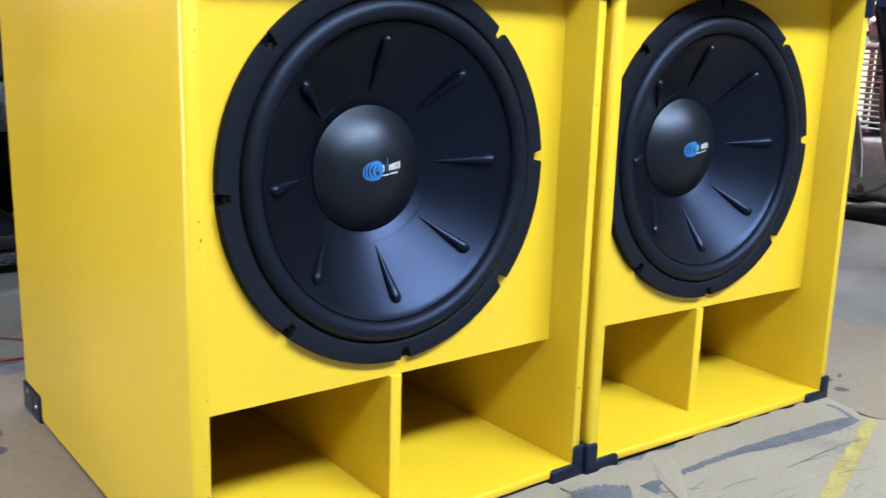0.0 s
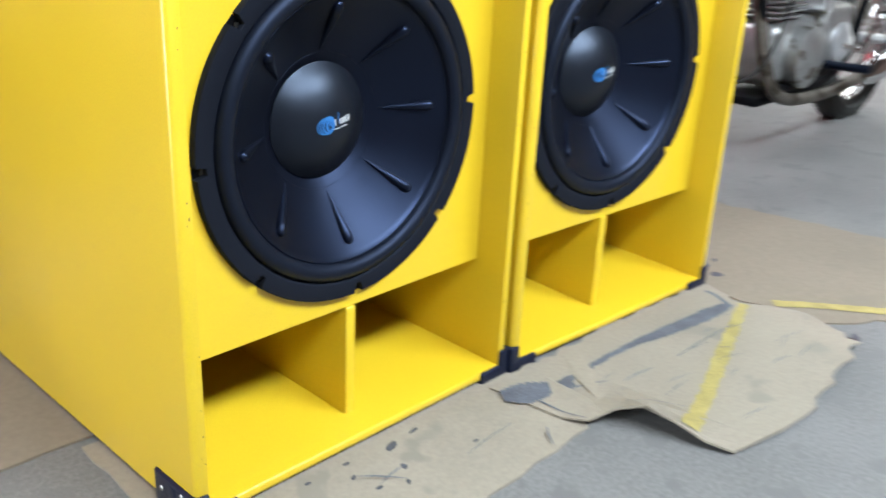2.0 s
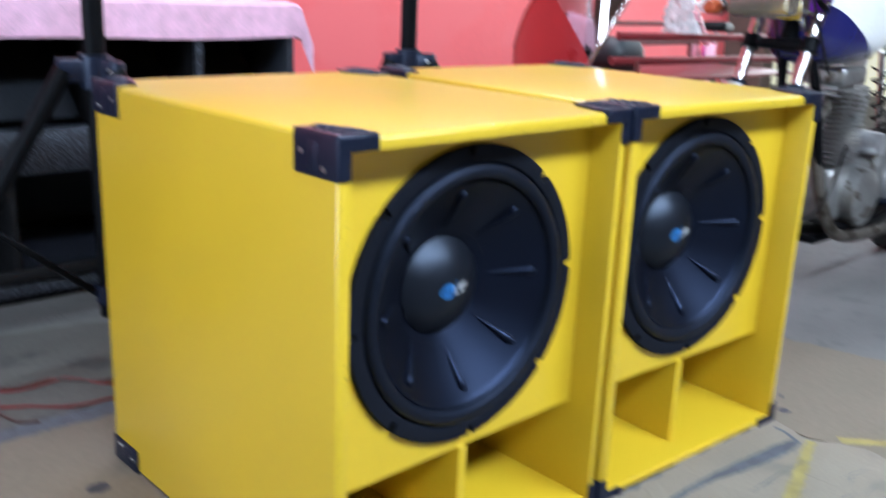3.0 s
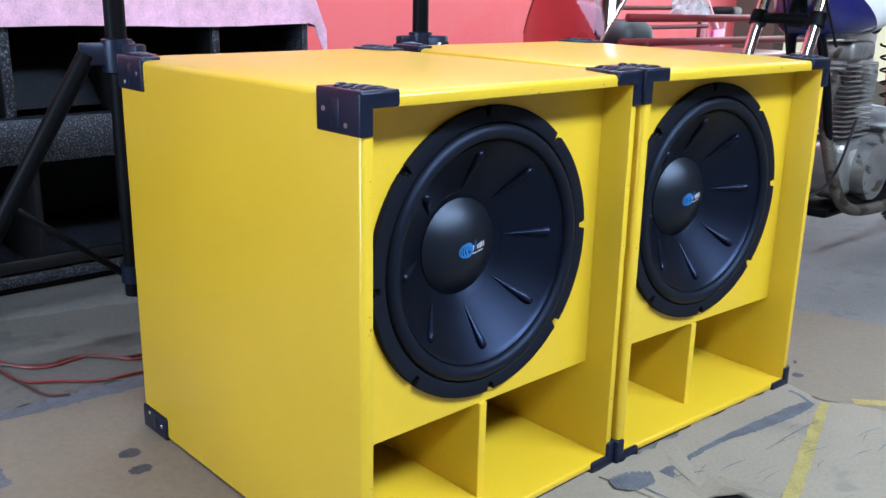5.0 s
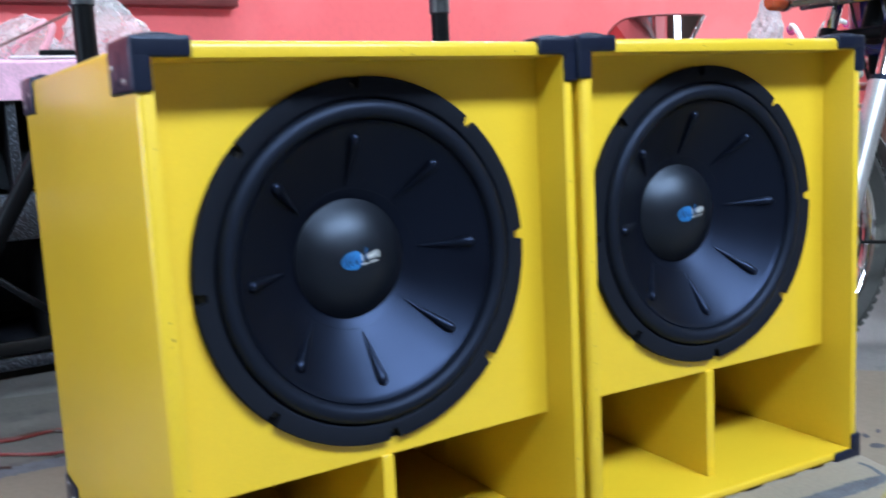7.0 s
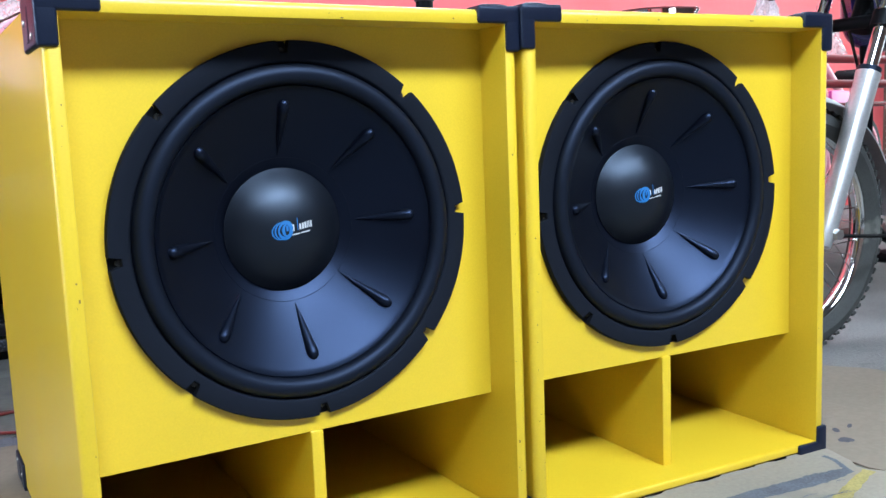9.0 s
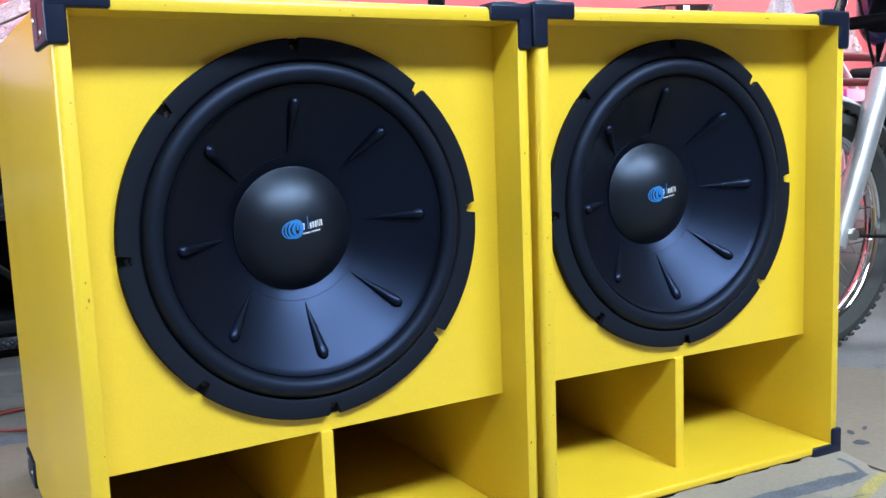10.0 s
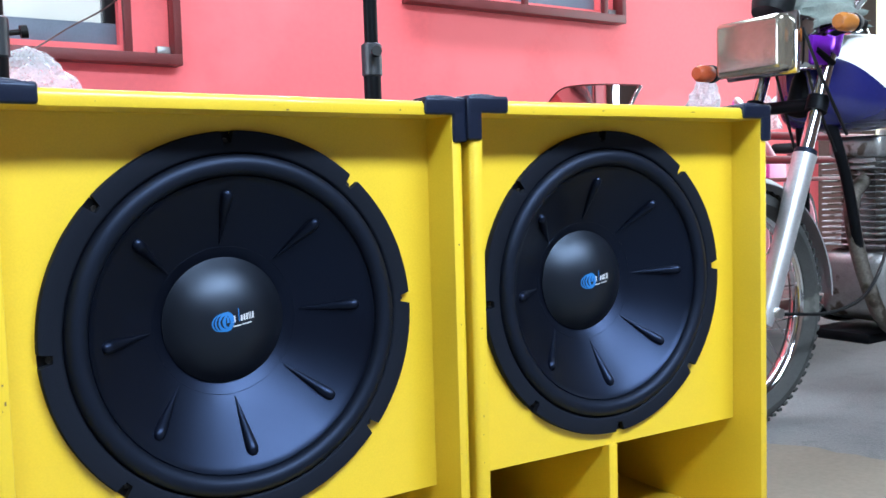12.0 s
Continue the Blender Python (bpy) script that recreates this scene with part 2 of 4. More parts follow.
def wall_with_holes(name, axis, at, thick, lo, hi, z1, holes, material, label):
    """A wall along x (axis x) or y, its near face at `at`, with holes (a0, a1, z0, z1)."""
    cuts_a = sorted({lo, hi, *(h[0] for h in holes), *(h[1] for h in holes)})
    cuts_z = sorted({0.0, z1, *(h[2] for h in holes), *(h[3] for h in holes)})
    bm = bmesh.new()
    for a0, a1 in zip(cuts_a, cuts_a[1:]):
        for c0, c1 in zip(cuts_z, cuts_z[1:]):
            if any(h[0] <= a0 and a1 <= h[1] and h[2] <= c0 and c1 <= h[3] for h in holes):
                continue
            if axis == "x":
                box(a0, a1, at, at + thick, c0, c1, 0, bm=bm)
            else:
                box(at, at + thick, a0, a1, c0, c1, 0, bm=bm)
    return tagged(part(name, bm, material), label, "wall", kind="structure")


WIN1 = (-0.25, 0.83, 1.17, 2.10)
WIN2 = (2.20, 3.30, 1.50, 2.30)
wall_with_holes("wall_north", "x", WALL_Y, 0.15, -4.2, 5.35, 3.2, [WIN1, WIN2], REDWALL, "glossy coral red painted masonry wall")
# west and south walls are unseen, added to hold back stray light
wall_with_holes("wall_west", "y", -4.35, 0.15, -4.75, 2.75, 3.2, [(-0.4, 1.4, 0.0, 2.7)], GREYWALL, "unseen plain brown side wall with an opening added for the fill")
wall_with_holes("wall_east", "y", 5.2, 0.15, -4.75, 2.6, 3.2, [(-0.1, 2.3, 0.0, 2.7)], GREYWALL, "plain brown masonry wall with a wide doorway")
wall_with_holes("wall_south", "x", -4.75, 0.15, -4.2, 5.2, 3.2, [], GREYWALL, "unseen plain brown rear wall added to close the room")
# unseen roof added dark to limit bounce, slotted where the lamps shine through
cb = bmesh.new()
for c in ((-4.35, 5.35, -4.75, -2.85), (-4.35, 5.35, -2.11, 1.63), (-4.35, -1.12, -2.85, -2.11), (2.62, 5.35, -2.85, -2.11), (-4.35, 5.35, 2.07, 2.75), (-4.35, 0.08, 1.63, 2.07), (3.72, 5.35, 1.63, 2.07)):
    box(*c, 3.2, 3.3, 0, bm=cb)
tagged(part("ceiling", cb, ROOF), "unseen dark roof with two long slots for the lamps", "ceiling", kind="structure")

# ---- loudspeaker cabinets ----
W, H, D, PLY = 0.575, 0.708, 0.693, 0.0185
BAFFLE_Y, PORT_Z = 0.0590, 0.1880
CX, CZ = 0.2850, 0.4400
TWIST = 3.5


def corner_mesh(drop, reach=0.060, run=0.092):
    """A moulded corner for the front left top corner of a cabinet, its point at the origin."""
    bm = bmesh.new()
    t, w = 0.0042, PLY - 0.0008
    box(-t, w, -t, run, -drop, t - 0.0006, 0.0040, 4, bm=bm)
    box(-t + 0.0004, reach, -t - 0.0003, 0.020, -w, t - 0.0002, 0.0040, 4, bm=bm)
    top = slab([(-t + 0.0010, -t + 0.0010), (reach - 0.001, -t + 0.0010), (reach - 0.001, 0.024), (0.034, run - 0.004), (-t + 0.0010, run - 0.001)], -0.0020, t + 0.0004)
    bmesh.ops.bevel(top, geom=top.edges[:], offset=0.0018, segments=3, affect="EDGES", profile=0.5)
    join(bm, smooth(top, 40))
    # rounded stacking ridges on the top and a pressed panel on the side
    for y, far in ((0.012, 0.050), (0.030, 0.046), (0.048, 0.038), (0.066, 0.032)):
        tube(arc([(0.008, y - 0.003, t - 0.0016), (far * 0.55, y + 0.003, t + 0.0003), (far, y + 0.001, t - 0.0016)], 4), [0.0040] + [0.0050] * 7 + [0.0036], 10, bm=bm)
    box(-t - 0.0008, -t + 0.002, 0.040, 0.058, -drop + 0.008, -0.008, 0.0012, 2, bm=bm)
    return bm


def disc(r, h, m, seg=14):
    return lathe([(0, h), (r * 0.8, h), (r, h * 0.5), (r, 0)], seg, m)


def flange_mesh():
    """The stamped frame's rim with open screw slots round its edge."""
    bm = bmesh.new()
    n = 480
    slots = [TWIST + 45 * k for k in range(8)]
    rows = []
    for i in range(n):
        a = 360 * i / n
        off = min(abs((a - s + 180) % 360 - 180) for s in slots)
        ro = 0.2310 if off > 1.35 else 0.2175
        c, s = math.cos(radians(a)), math.sin(radians(a))
        rows.append([bm.verts.new((r * c, r * s, h)) for r, h in ((ro, 0.0), (ro, 0.0085), (ro - 0.0015, 0.0105), (0.2085, 0.0110), (0.2060, 0.0095), (0.2045, 0.0060), (0.2020, 0.0))])
    for i in range(n):
        a, b = rows[i], rows[(i + 1) % n]
        for k in range(len(a) - 1):
            bm.faces.new((a[k], b[k], b[k + 1], a[k + 1]))
    bmesh.ops.recalc_face_normals(bm, faces=bm.faces)
    return smooth(bm, 40)


CONE_OUT, CONE_IN = (0.1770, 0.0060), (0.0800, -0.0600)
CAP_R, CAP_H = 0.0770, 0.0330


def cone_point(r, a, lift=0.0):
    f = (r - CONE_IN[0]) / (CONE_OUT[0] - CONE_IN[0])
    h = CONE_IN[1] + f * (CONE_OUT[1] - CONE_IN[1]) - 0.002 * math.sin(math.pi * f)
    return Vector((r * math.cos(a), r * math.sin(a), h + lift))


def dome_z(x, y):
    big = (CAP_R ** 2 + CAP_H ** 2) / (2 * CAP_H)
    return CONE_IN[1] + 0.002 + CAP_H - big + math.sqrt(max(0, big * big - x * x - y * y))


def on_dome(shapes):
    """Thin printed shapes laid on the dust cap; each is a list of quads in x, y."""
    bm = bmesh.new()
    for quad in shapes:
        v = []
        for x, y in quad:
            x, y = x - 0.0105, y + 0.12 * x + 0.0065
            v.append(bm.verts.new((x, y, dome_z(x, y) + 0.0005)))
        bm.faces.new(v)
    bmesh.ops.recalc_face_normals(bm, faces=bm.faces)
    for f in bm.faces:
        if f.normal.z < 0:
            f.normal_flip()
    return bm


def bars(rects, n=6):
    out = []
    for x0, x1, y0, y1 in rects:
        for k in range(n):
            a, b = x0 + (x1 - x0) * k / n, x0 + (x1 - x0) * (k + 1) / n
            out.append([(a, y0), (b, y0), (b, y1), (a, y1)])
    return out


def swoosh(cx, cy, rx, ry, a0, a1, width, n=18):
    out = []
    for k in range(n):
        quad = []
        for t, s in ((k, 0), (k + 1, 0), (k + 1, 1), (k, 1)):
            f = t / n
            a = radians(a0 + (a1 - a0) * f)
            w = width * math.sin(math.pi * (0.12 + 0.76 * f)) * s
            quad.append((cx + (rx - w) * math.cos(a), cy + (ry - w) * math.sin(a)))
        out.append(quad)
    return out


def panel(parent, name, x0, x1, y0, y1, z0, z1, bevel=0.0035, label="", soft=None):
    """A painted board; soft is a test of an edge's middle and direction that picks the edges worn round."""
    if soft is None:
        return part(name, box(x0, x1, y0, y1, z0, z1, bevel, 3), YELLOW, parent, label)
    bm = bmesh.new()
    bmesh.ops.create_cube(bm, size=1)
    bmesh.ops.scale(bm, vec=(x1 - x0, y1 - y0, z1 - z0), verts=bm.verts)
    bmesh.ops.translate(bm, vec=((x0 + x1) / 2, (y0 + y1) / 2, (z0 + z1) / 2), verts=bm.verts)
    chosen = [e for e in bm.edges if soft((e.verts[0].co + e.verts[1].co) / 2)]
    bmesh.ops.bevel(bm, geom=chosen, offset=0.0085, segments=6, affect="EDGES", profile=0.5)
    sharp = [e for e in bm.edges if len(e.link_faces) == 2 and e.calc_face_angle(0) > radians(60)]
    bmesh.ops.bevel(bm, geom=sharp, offset=0.0012, segments=2, affect="EDGES", profile=0.5)
    return part(name, smooth(bm, 40), YELLOW, parent, label)


def chips(parent, name, spec, seed, H=H):
    """Small chips in the paint along the front edges: (x, y, z, length, along)."""
    r = random.Random(seed)
    bm = bmesh.new()
    for face, lo, hi, count, fixed in spec:
        for _ in range(count):
            t = lo + (hi - lo) * r.random() ** 1.3
            s, q = r.uniform(0.0005, 0.0018), r.uniform(0.0006, 0.0042) * r.random()
            o = r.uniform(0.0092, 0.0168)
            if face == "left":
                box(o - s / 2, o + s / 2, -0.0003, 0.0005, t, t + q, 0, bm=bm)
            elif face == "right":
                box(W - o - s / 2, W - o + s / 2, -0.0003, 0.0005, t, t + q, 0, bm=bm)
            else:
                box(t, t + q * 2, -0.0003, 0.0005, H - o - s / 2, H - o + s / 2, 0, bm=bm)
    return tagged(part(name, bm, CHIPPED, parent, "small dark chips in the paint"), kind="stuff")


def cabinet(seed, H=H, PORT_Z=PORT_Z, CX=CX, CZ=CZ):
    c = empty("loudspeaker_cabinet")
    e, lift_off = 0.0004, 0.0045
    panel(c, "side_panel", 0, PLY, 0, D, lift_off, H - e, soft=lambda m: m.x < 0.001 and (m.y < 0.001 or m.z > H - 0.001))
    panel(c, "side_panel", W - PLY, W, 0, D, lift_off, H - e, soft=lambda m: m.x > W - 0.001 and (m.y < 0.001 or m.z > H - 0.001))
    # black plate stands in for the thin shadow gap below the panels
    part("base_plate", box(0.005, W - 0.005, 0.005, D - 0.005, 0, lift_off + 0.002, 0.0005, 1), BLACKPAINT, c, "dark underside plate that paints in the shadow gap")
    panel(c, "top_panel", PLY - 0.0096, W - PLY + 0.0096, e, D - e, H - PLY, H, soft=lambda m: m.y < 0.001 and m.z > H - 0.001)
    panel(c, "bottom_panel", PLY - 0.004, W - PLY + 0.004, e, D - e, lift_off + e, PLY)
    panel(c, "back_panel", PLY - 0.003, W - PLY + 0.003, D - PLY, D - 0.002, PLY - 0.003, H - PLY + 0.003, 0.001)
    # baffle with the round cut-out for the woofer
    b = bmesh.new()
    n, r0 = 96, 0.196
    x0, x1, z0, z1 = PLY - 0.003, W - PLY + 0.003, PORT_Z, H - PLY + 0.003
    for y in (BAFFLE_Y, BAFFLE_Y + 0.020):
        inner, outer = [], []
        for i in range(n):
            a = 2 * math.pi * (i + 0.5) / n
            ca, sa = math.cos(a), math.sin(a)
            k = min((x1 - CX) / ca if ca > 0 else (x0 - CX) / ca, (z1 - CZ) / sa if sa > 0 else (z0 - CZ) / sa)
            inner.append(b.verts.new((CX + r0 * ca, y, CZ + r0 * sa)))
            outer.append(b.verts.new((CX + k * ca, y, CZ + k * sa)))
        for i in range(n):
            j = (i + 1) % n
            b.faces.new((inner[i], inner[j], outer[j], outer[i]))
        for xx, zz, qx, qz in ((x0, z0, -1, -1), (x1, z0, 1, -1), (x0, z1, -1, 1), (x1, z1, 1, 1)):
            near = sorted(outer, key=lambda v: (v.co.x - xx) ** 2 + (v.co.z - zz) ** 2)[:2]
            if (near[0].co - near[1].co).length > 1e-5:
                b.faces.new((near[0], near[1], b.verts.new((xx, y, zz))))
    bmesh.ops.recalc_face_normals(b, faces=b.faces)
    part("baffle", b, YELLOW, c)
    part("baffle_lip", box(PLY - 0.003, W - PLY + 0.003, BAFFLE_Y + 0.0005, BAFFLE_Y + 0.0195, PORT_Z - 0.0006, PORT_Z + 0.012, 0.0005, 1), YELLOW, c)
    panel(c, "port_divider", CX - 0.0055, CX + 0.0115, BAFFLE_Y - 0.006, D - PLY, PLY - 0.002, PORT_Z + 0.001, 0.002)
    # dark shelf and an added inner back deepen the shade inside the ports
    part("port_shelf", box(PLY - 0.003, W - PLY + 0.003, BAFFLE_Y + 0.020, D - 0.16, PORT_Z, PORT_Z + 0.018, 0.001, 2), PORT_SHADE, c, "port shelf darkened for the shade inside the ports")
    part("port_back", box(PLY - 0.002, W - PLY + 0.002, D - PLY - 0.006, D - PLY - 0.001, PLY, PORT_Z + 0.2, 0.001, 1), PORT_SHADE, c, "added inner back board darkened for the port shade")
    chips(c, "paint_chips", [("left", 0.08, 0.60, 11, 0), ("right", 0.08, 0.60, 6, 0), ("top", 0.10, 0.50, 4, 0)], seed, H)

    # moulded corners
    for sx in (0, 1):
        for sy in (0, 1):
            for sz in (0, 1):
                m = Matrix.Translation((W * sx, D * sy, H * sz)) @ Matrix.Diagonal((1 - 2 * sx, 1 - 2 * sy, 2 * sz - 1, 1))
                bm = join(bmesh.new(), corner_mesh(0.053 if sz else 0.044), m)
                k = part("corner_protector", bm, CORNER, c)
                zz = H - 0.040 if sz else 0.034
                for yy, dz in ((0.026, 0.0), (0.074, 0.017 if sz else -0.012)):
                    y = yy if not sy else D - yy
                    px = -0.0042 if not sx else W + 0.0042
                    mm = Matrix.Translation((px, y, zz + dz)) @ pose(0, 0, 0, 0, -90 if not sx else 90, 0)
                    part("screw", disc(0.0038, 0.0014, mm), STEEL, k, "bright crosshead screw")

    # woofer
    face = Matrix.Translation((CX, BAFFLE_Y, CZ)) @ pose(0, 0, 0, 90, 0, 0)
    fr = part("woofer", join(bmesh.new(), flange_mesh(), face), GASKET, c, "large black woofer with a moulded cone")
    roll = [(0.2055, 0.0045), (0.2045, 0.0045)]
    for k in range(17):
        a = math.pi * k / 16
        roll.append((0.1915 + 0.0125 * math.cos(a), 0.0050 + 0.0125 * math.sin(a)))
    roll += [(0.1775, 0.0040), (0.1745, 0.0030)]
    part("surround", lathe(roll, 128, face), RUBBER, fr, "rolled rubber surround")
    prof = [(0.1785, 0.0062), (0.1775, 0.0070)]
    for k in range(15):
        f = k / 14
        p = cone_point(CONE_OUT[0] + (CONE_IN[0] - CONE_OUT[0]) * f, 0)
        prof.append((p.x, p.z))
    prof += [(0.074, -0.064), (0.0, -0.066)]
    part("cone", lathe(prof, 128, face), CONE, fr, "smooth black polypropylene cone")
    seam = [face @ cone_point(0.0925, 2 * math.pi * k / 64, -0.0001) for k in range(65)]
    part("cone_seam", tube(seam, 0.0004, 6, caps=False), CONE, fr)
    for k in range(8):
        a = radians(TWIST + 45 * k)
        pts, rad = [], []
        for f, q in ((0, 0.0007), (0.12, 0.0018), (0.35, 0.0038), (0.6, 0.0057), (0.80, 0.0073), (0.90, 0.0076), (0.96, 0.0062), (1.0, 0.0028)):
            r = 0.0965 + 0.0650 * f
            pts.append(face @ cone_point(r, a, 0.0005 + 0.0005 * f))
            rad.append(q)
        part("cone_rib", tube(pts, rad, 14), CONE, fr)
    dome = [(0.0775, CONE_IN[1] - 0.004), (0.0785, CONE_IN[1] + 0.001), (CAP_R, CONE_IN[1] + 0.0022)]
    dome += [(CAP_R * (1 - k / 16), dome_z(CAP_R * (1 - k / 16), 0)) for k in range(1, 17)]
    cap = part("dust_cap", lathe(dome, 96, face), CAP, fr, "domed black dust cap")
    blue = swoosh(-0.0044, -0.0045, 0.0128, 0.0112, 85, 275, 0.0017) + swoosh(-0.0018, -0.0045, 0.0118, 0.0116, 82, 278, 0.0018)
    blue += swoosh(0.0004, -0.0045, 0.0098, 0.0120, -180, 180, 0.0052, 30) + swoosh(0.0016, -0.0045, 0.0062, 0.0080, 80, 280, 0.0040, 16)
    blue += bars([(0.0010, 0.0040, -0.0060, 0.0010), (0.0158, 0.0170, -0.0075, 0.0085)], 2)
    part("logo_mark", join(bmesh.new(), on_dome(blue), face), LOGO_BLUE, fr, "blue printed swirl mark")
    white = bars([(x, x + w, -0.0072, -0.0072 + h) for x, w, h in ((0.0085, 0.0030, 0.0080), (0.0185, 0.0026, 0.0070), (0.0222, 0.0026, 0.0074), (0.0258, 0.0026, 0.0078), (0.0294, 0.0012, 0.0082), (0.0318, 0.0012, 0.0084), (0.0342, 0.0024, 0.0080))], 2)
    white += bars([(0.0085, 0.0190, -0.0128, -0.0112), (0.0205, 0.0330, -0.0124, -0.0108)], 4)
    part("logo_bars", join(bmesh.new(), on_dome(white), face), LOGO_WHITE, fr, "small white printed bars")
    for k in range(8):
        a = radians(TWIST + 45 * k)
        mm = face @ Matrix.Translation((0.2190 * math.cos(a), 0.2190 * math.sin(a), 0.0))
        part("screw", lathe([(0, 0.0030), (0.0016, 0.0030), (0.0018, 0.0044), (0.0034, 0.0044), (0.0038, 0.0030), (0.0038, 0)], 12, mm), DARKSCREW, fr)
        # near-black plates darken five slots for the shade and dark rim there
        if k not in (0, 1, 7):
            q = face @ Matrix.Rotation(a, 4, "Z")
            part("slot_bed", join(bmesh.new(), box(0.2120, 0.2306, -0.0066, 0.0066, 0.0004, 0.0014, 0.0002, 1), q), BLACKMETAL, fr)
    return c


cab_a = tagged(cabinet(3), "bright yellow painted plywood bass cabinet with black woofer and ports", "loudspeaker", group="pair of yellow bass cabinets")
cab_a.matrix_world = pose(0.0065, -0.0026, 0.0042, 0, 0, 0.69)
cab_b = tagged(cabinet(8, 0.711, 0.193, 0.2800, 0.4445), "second bright yellow painted plywood bass cabinet standing close beside", "loudspeaker", group="pair of yellow bass cabinets")
cab_b.matrix_world = pose(0.5875, -0.0025, 0.0040, 0, 0, -2.7)

# ---- floor coverings ----
def torn(pts, step=0.03, amp=0.006, seed=1, closed=True):
    """An outline with slightly ragged edges; not closed: a run that stops short of its last point."""
    r = random.Random(seed)
    out = []
    for i, p in enumerate(pts if closed else pts[:-1]):
        q = pts[(i + 1) % len(pts)]
        d = math.hypot(q[0] - p[0], q[1] - p[1])
        n = max(1, int(d / step))
        for k in range(n):
            f = k / n
            j = amp if k else amp * 0.3
            out.append((p[0] + (q[0] - p[0]) * f + r.uniform(-j, j), p[1] + (q[1] - p[1]) * f + r.uniform(-j, j)))
    return out


def sheet(name, pts, z0, z1, material, label, category="cardboard", seed=1, amp=0.005):
    return tagged(part(name, slab(torn(pts, 0.035, amp, seed), z0, z1), material), label, category)


sheet("cardboard_sheet", [(-0.95, 0.285), (0.0, 0.268), (0.10, 0.262), (0.60, 0.262), (0.60, 0.90), (-0.95, 0.93)], 0.0, 0.0038, CARD, "flattened brown cardboard sheet lying under the cabinet", seed=2, amp=0.003)
sheet("cardboard_sheet", [(-0.02, -0.205), (0.30, -0.196), (0.47, -0.192), (0.556, -0.186), (0.588, -0.115), (0.60, 0.03), (0.60, 0.255), (-0.02, 0.250)], 0.0, 0.0036, CARD_PALE, "pale cardboard sheet under the front of the cabinets", seed=12, amp=0.003)
sheet("cardboard_sheet", [(-1.15, 0.94), (0.75, 0.905), (0.75, 1.42), (0.35, 1.375), (0.1, 1.43), (-0.15, 1.49), (-1.15, 1.60)], 0.0, 0.0034, CARD_GREY, "dusty grey cardboard sheet behind the cabinets", seed=3, amp=0.010)
sheet("cardboard_sheet", [(1.185, -0.27), (1.42, -0.46), (1.78, -0.30), (1.66, 0.25), (1.40, 0.64), (1.13, 0.55), (1.14, -0.05)], 0.0, 0.0034, CARD, "brown cardboard sheet beside the cabinet", seed=4, amp=0.008)

# pale torn sheet with a lifted corner
pts = torn([(0.520, -0.018), (0.532, -0.100), (0.550, -0.188), (0.588, -0.206), (0.602, -0.250), (0.622, -0.292), (0.653, -0.370), (0.758, -0.392), (0.841, -0.400)], 0.03, 0.003, 5, False)
pts += torn([(0.841, -0.400), (0.895, -0.386), (0.953, -0.392), (1.00, -0.372), (1.06, -0.380), (1.085, -0.356), (1.132, -0.360), (1.165, -0.300), (1.19, -0.22), (1.135, -0.135), (1.16, -0.020), (0.60, -0.012), (0.520, -0.018)], 0.022, 0.009, 6, False)
bm = slab(pts, 0.0041, 0.0076)
bmesh.ops.triangulate(bm, faces=[f for f in bm.faces if len(f.verts) > 4])
bmesh.ops.subdivide_edges(bm, edges=[e for e in bm.edges if e.calc_length() > 0.06], cuts=3)


def lift(x, y):
    """How far the pale sheet curls up from the floor."""
    z = 0.046 * max(0, 1 - math.hypot(x - 0.600, y + 0.255) / 0.13) ** 1.5
    z += 0.016 * max(0, 1 - math.hypot(x - 1.08, y + 0.40) / 0.16) ** 1.5
    z += 0.010 * max(0, min(1, (x - 0.80) / 0.1)) * max(0, 1 - abs(y + 0.400) / 0.05) ** 1.3 * (0.6 + 0.4 * math.sin(x * 34))
    return z + 0.008 * max(0, 1 - math.hypot(x - 0.72, y + 0.42) / 0.1)


for v in bm.verts:
    v.co.z += lift(v.co.x, v.co.y)
bmesh.ops.recalc_face_normals(bm, faces=bm.faces)
tagged(part("cardboard_sheet", bm, CARD_PALE), "pale scuffed cardboard sheet with torn curled edges", "cardboard")


layer = iter(range(100))


def strip(name, pts, widths, z, material, label, seed=1, amp=0.004, category="mark"):
    """A painted band on the floor along points."""
    r = random.Random(seed)
    line = arc([(x, y, 0) for x, y in pts], 14)
    left, right = [], []
    for i, p in enumerate(line):
        d = (line[min(i + 1, len(line) - 1)] - line[max(i - 1, 0)]).normalized()
        s = Vector((-d.y, d.x, 0))
        f = i / (len(line) - 1) * (len(widths) - 1)
        k = min(int(f), len(widths) - 2)
        w = widths[k] + (widths[k + 1] - widths[k]) * (f - k)
        left.append(p + s * (w / 2 + 0.5 * r.uniform(-amp, amp)))
        right.append(p - s * (w / 2 + 0.5 * r.uniform(-amp, amp)))
    bm = bmesh.new()
    z += 0.00006 * next(layer)
    lv = [bm.verts.new((p.x, p.y, z + lift(p.x, p.y) * 1.05)) for p in left]
    rv = [bm.verts.new((p.x, p.y, z + lift(p.x, p.y) * 1.05)) for p in right]
    for i in range(len(lv) - 1):
        bm.faces.new((lv[i], lv[i + 1], rv[i + 1], rv[i]))
    bmesh.ops.recalc_face_normals(bm, faces=bm.faces)
    for f in bm.faces:
        if f.normal.z < 0:
            f.normal_flip()
    return tagged(part(name, bm, material), label, category)


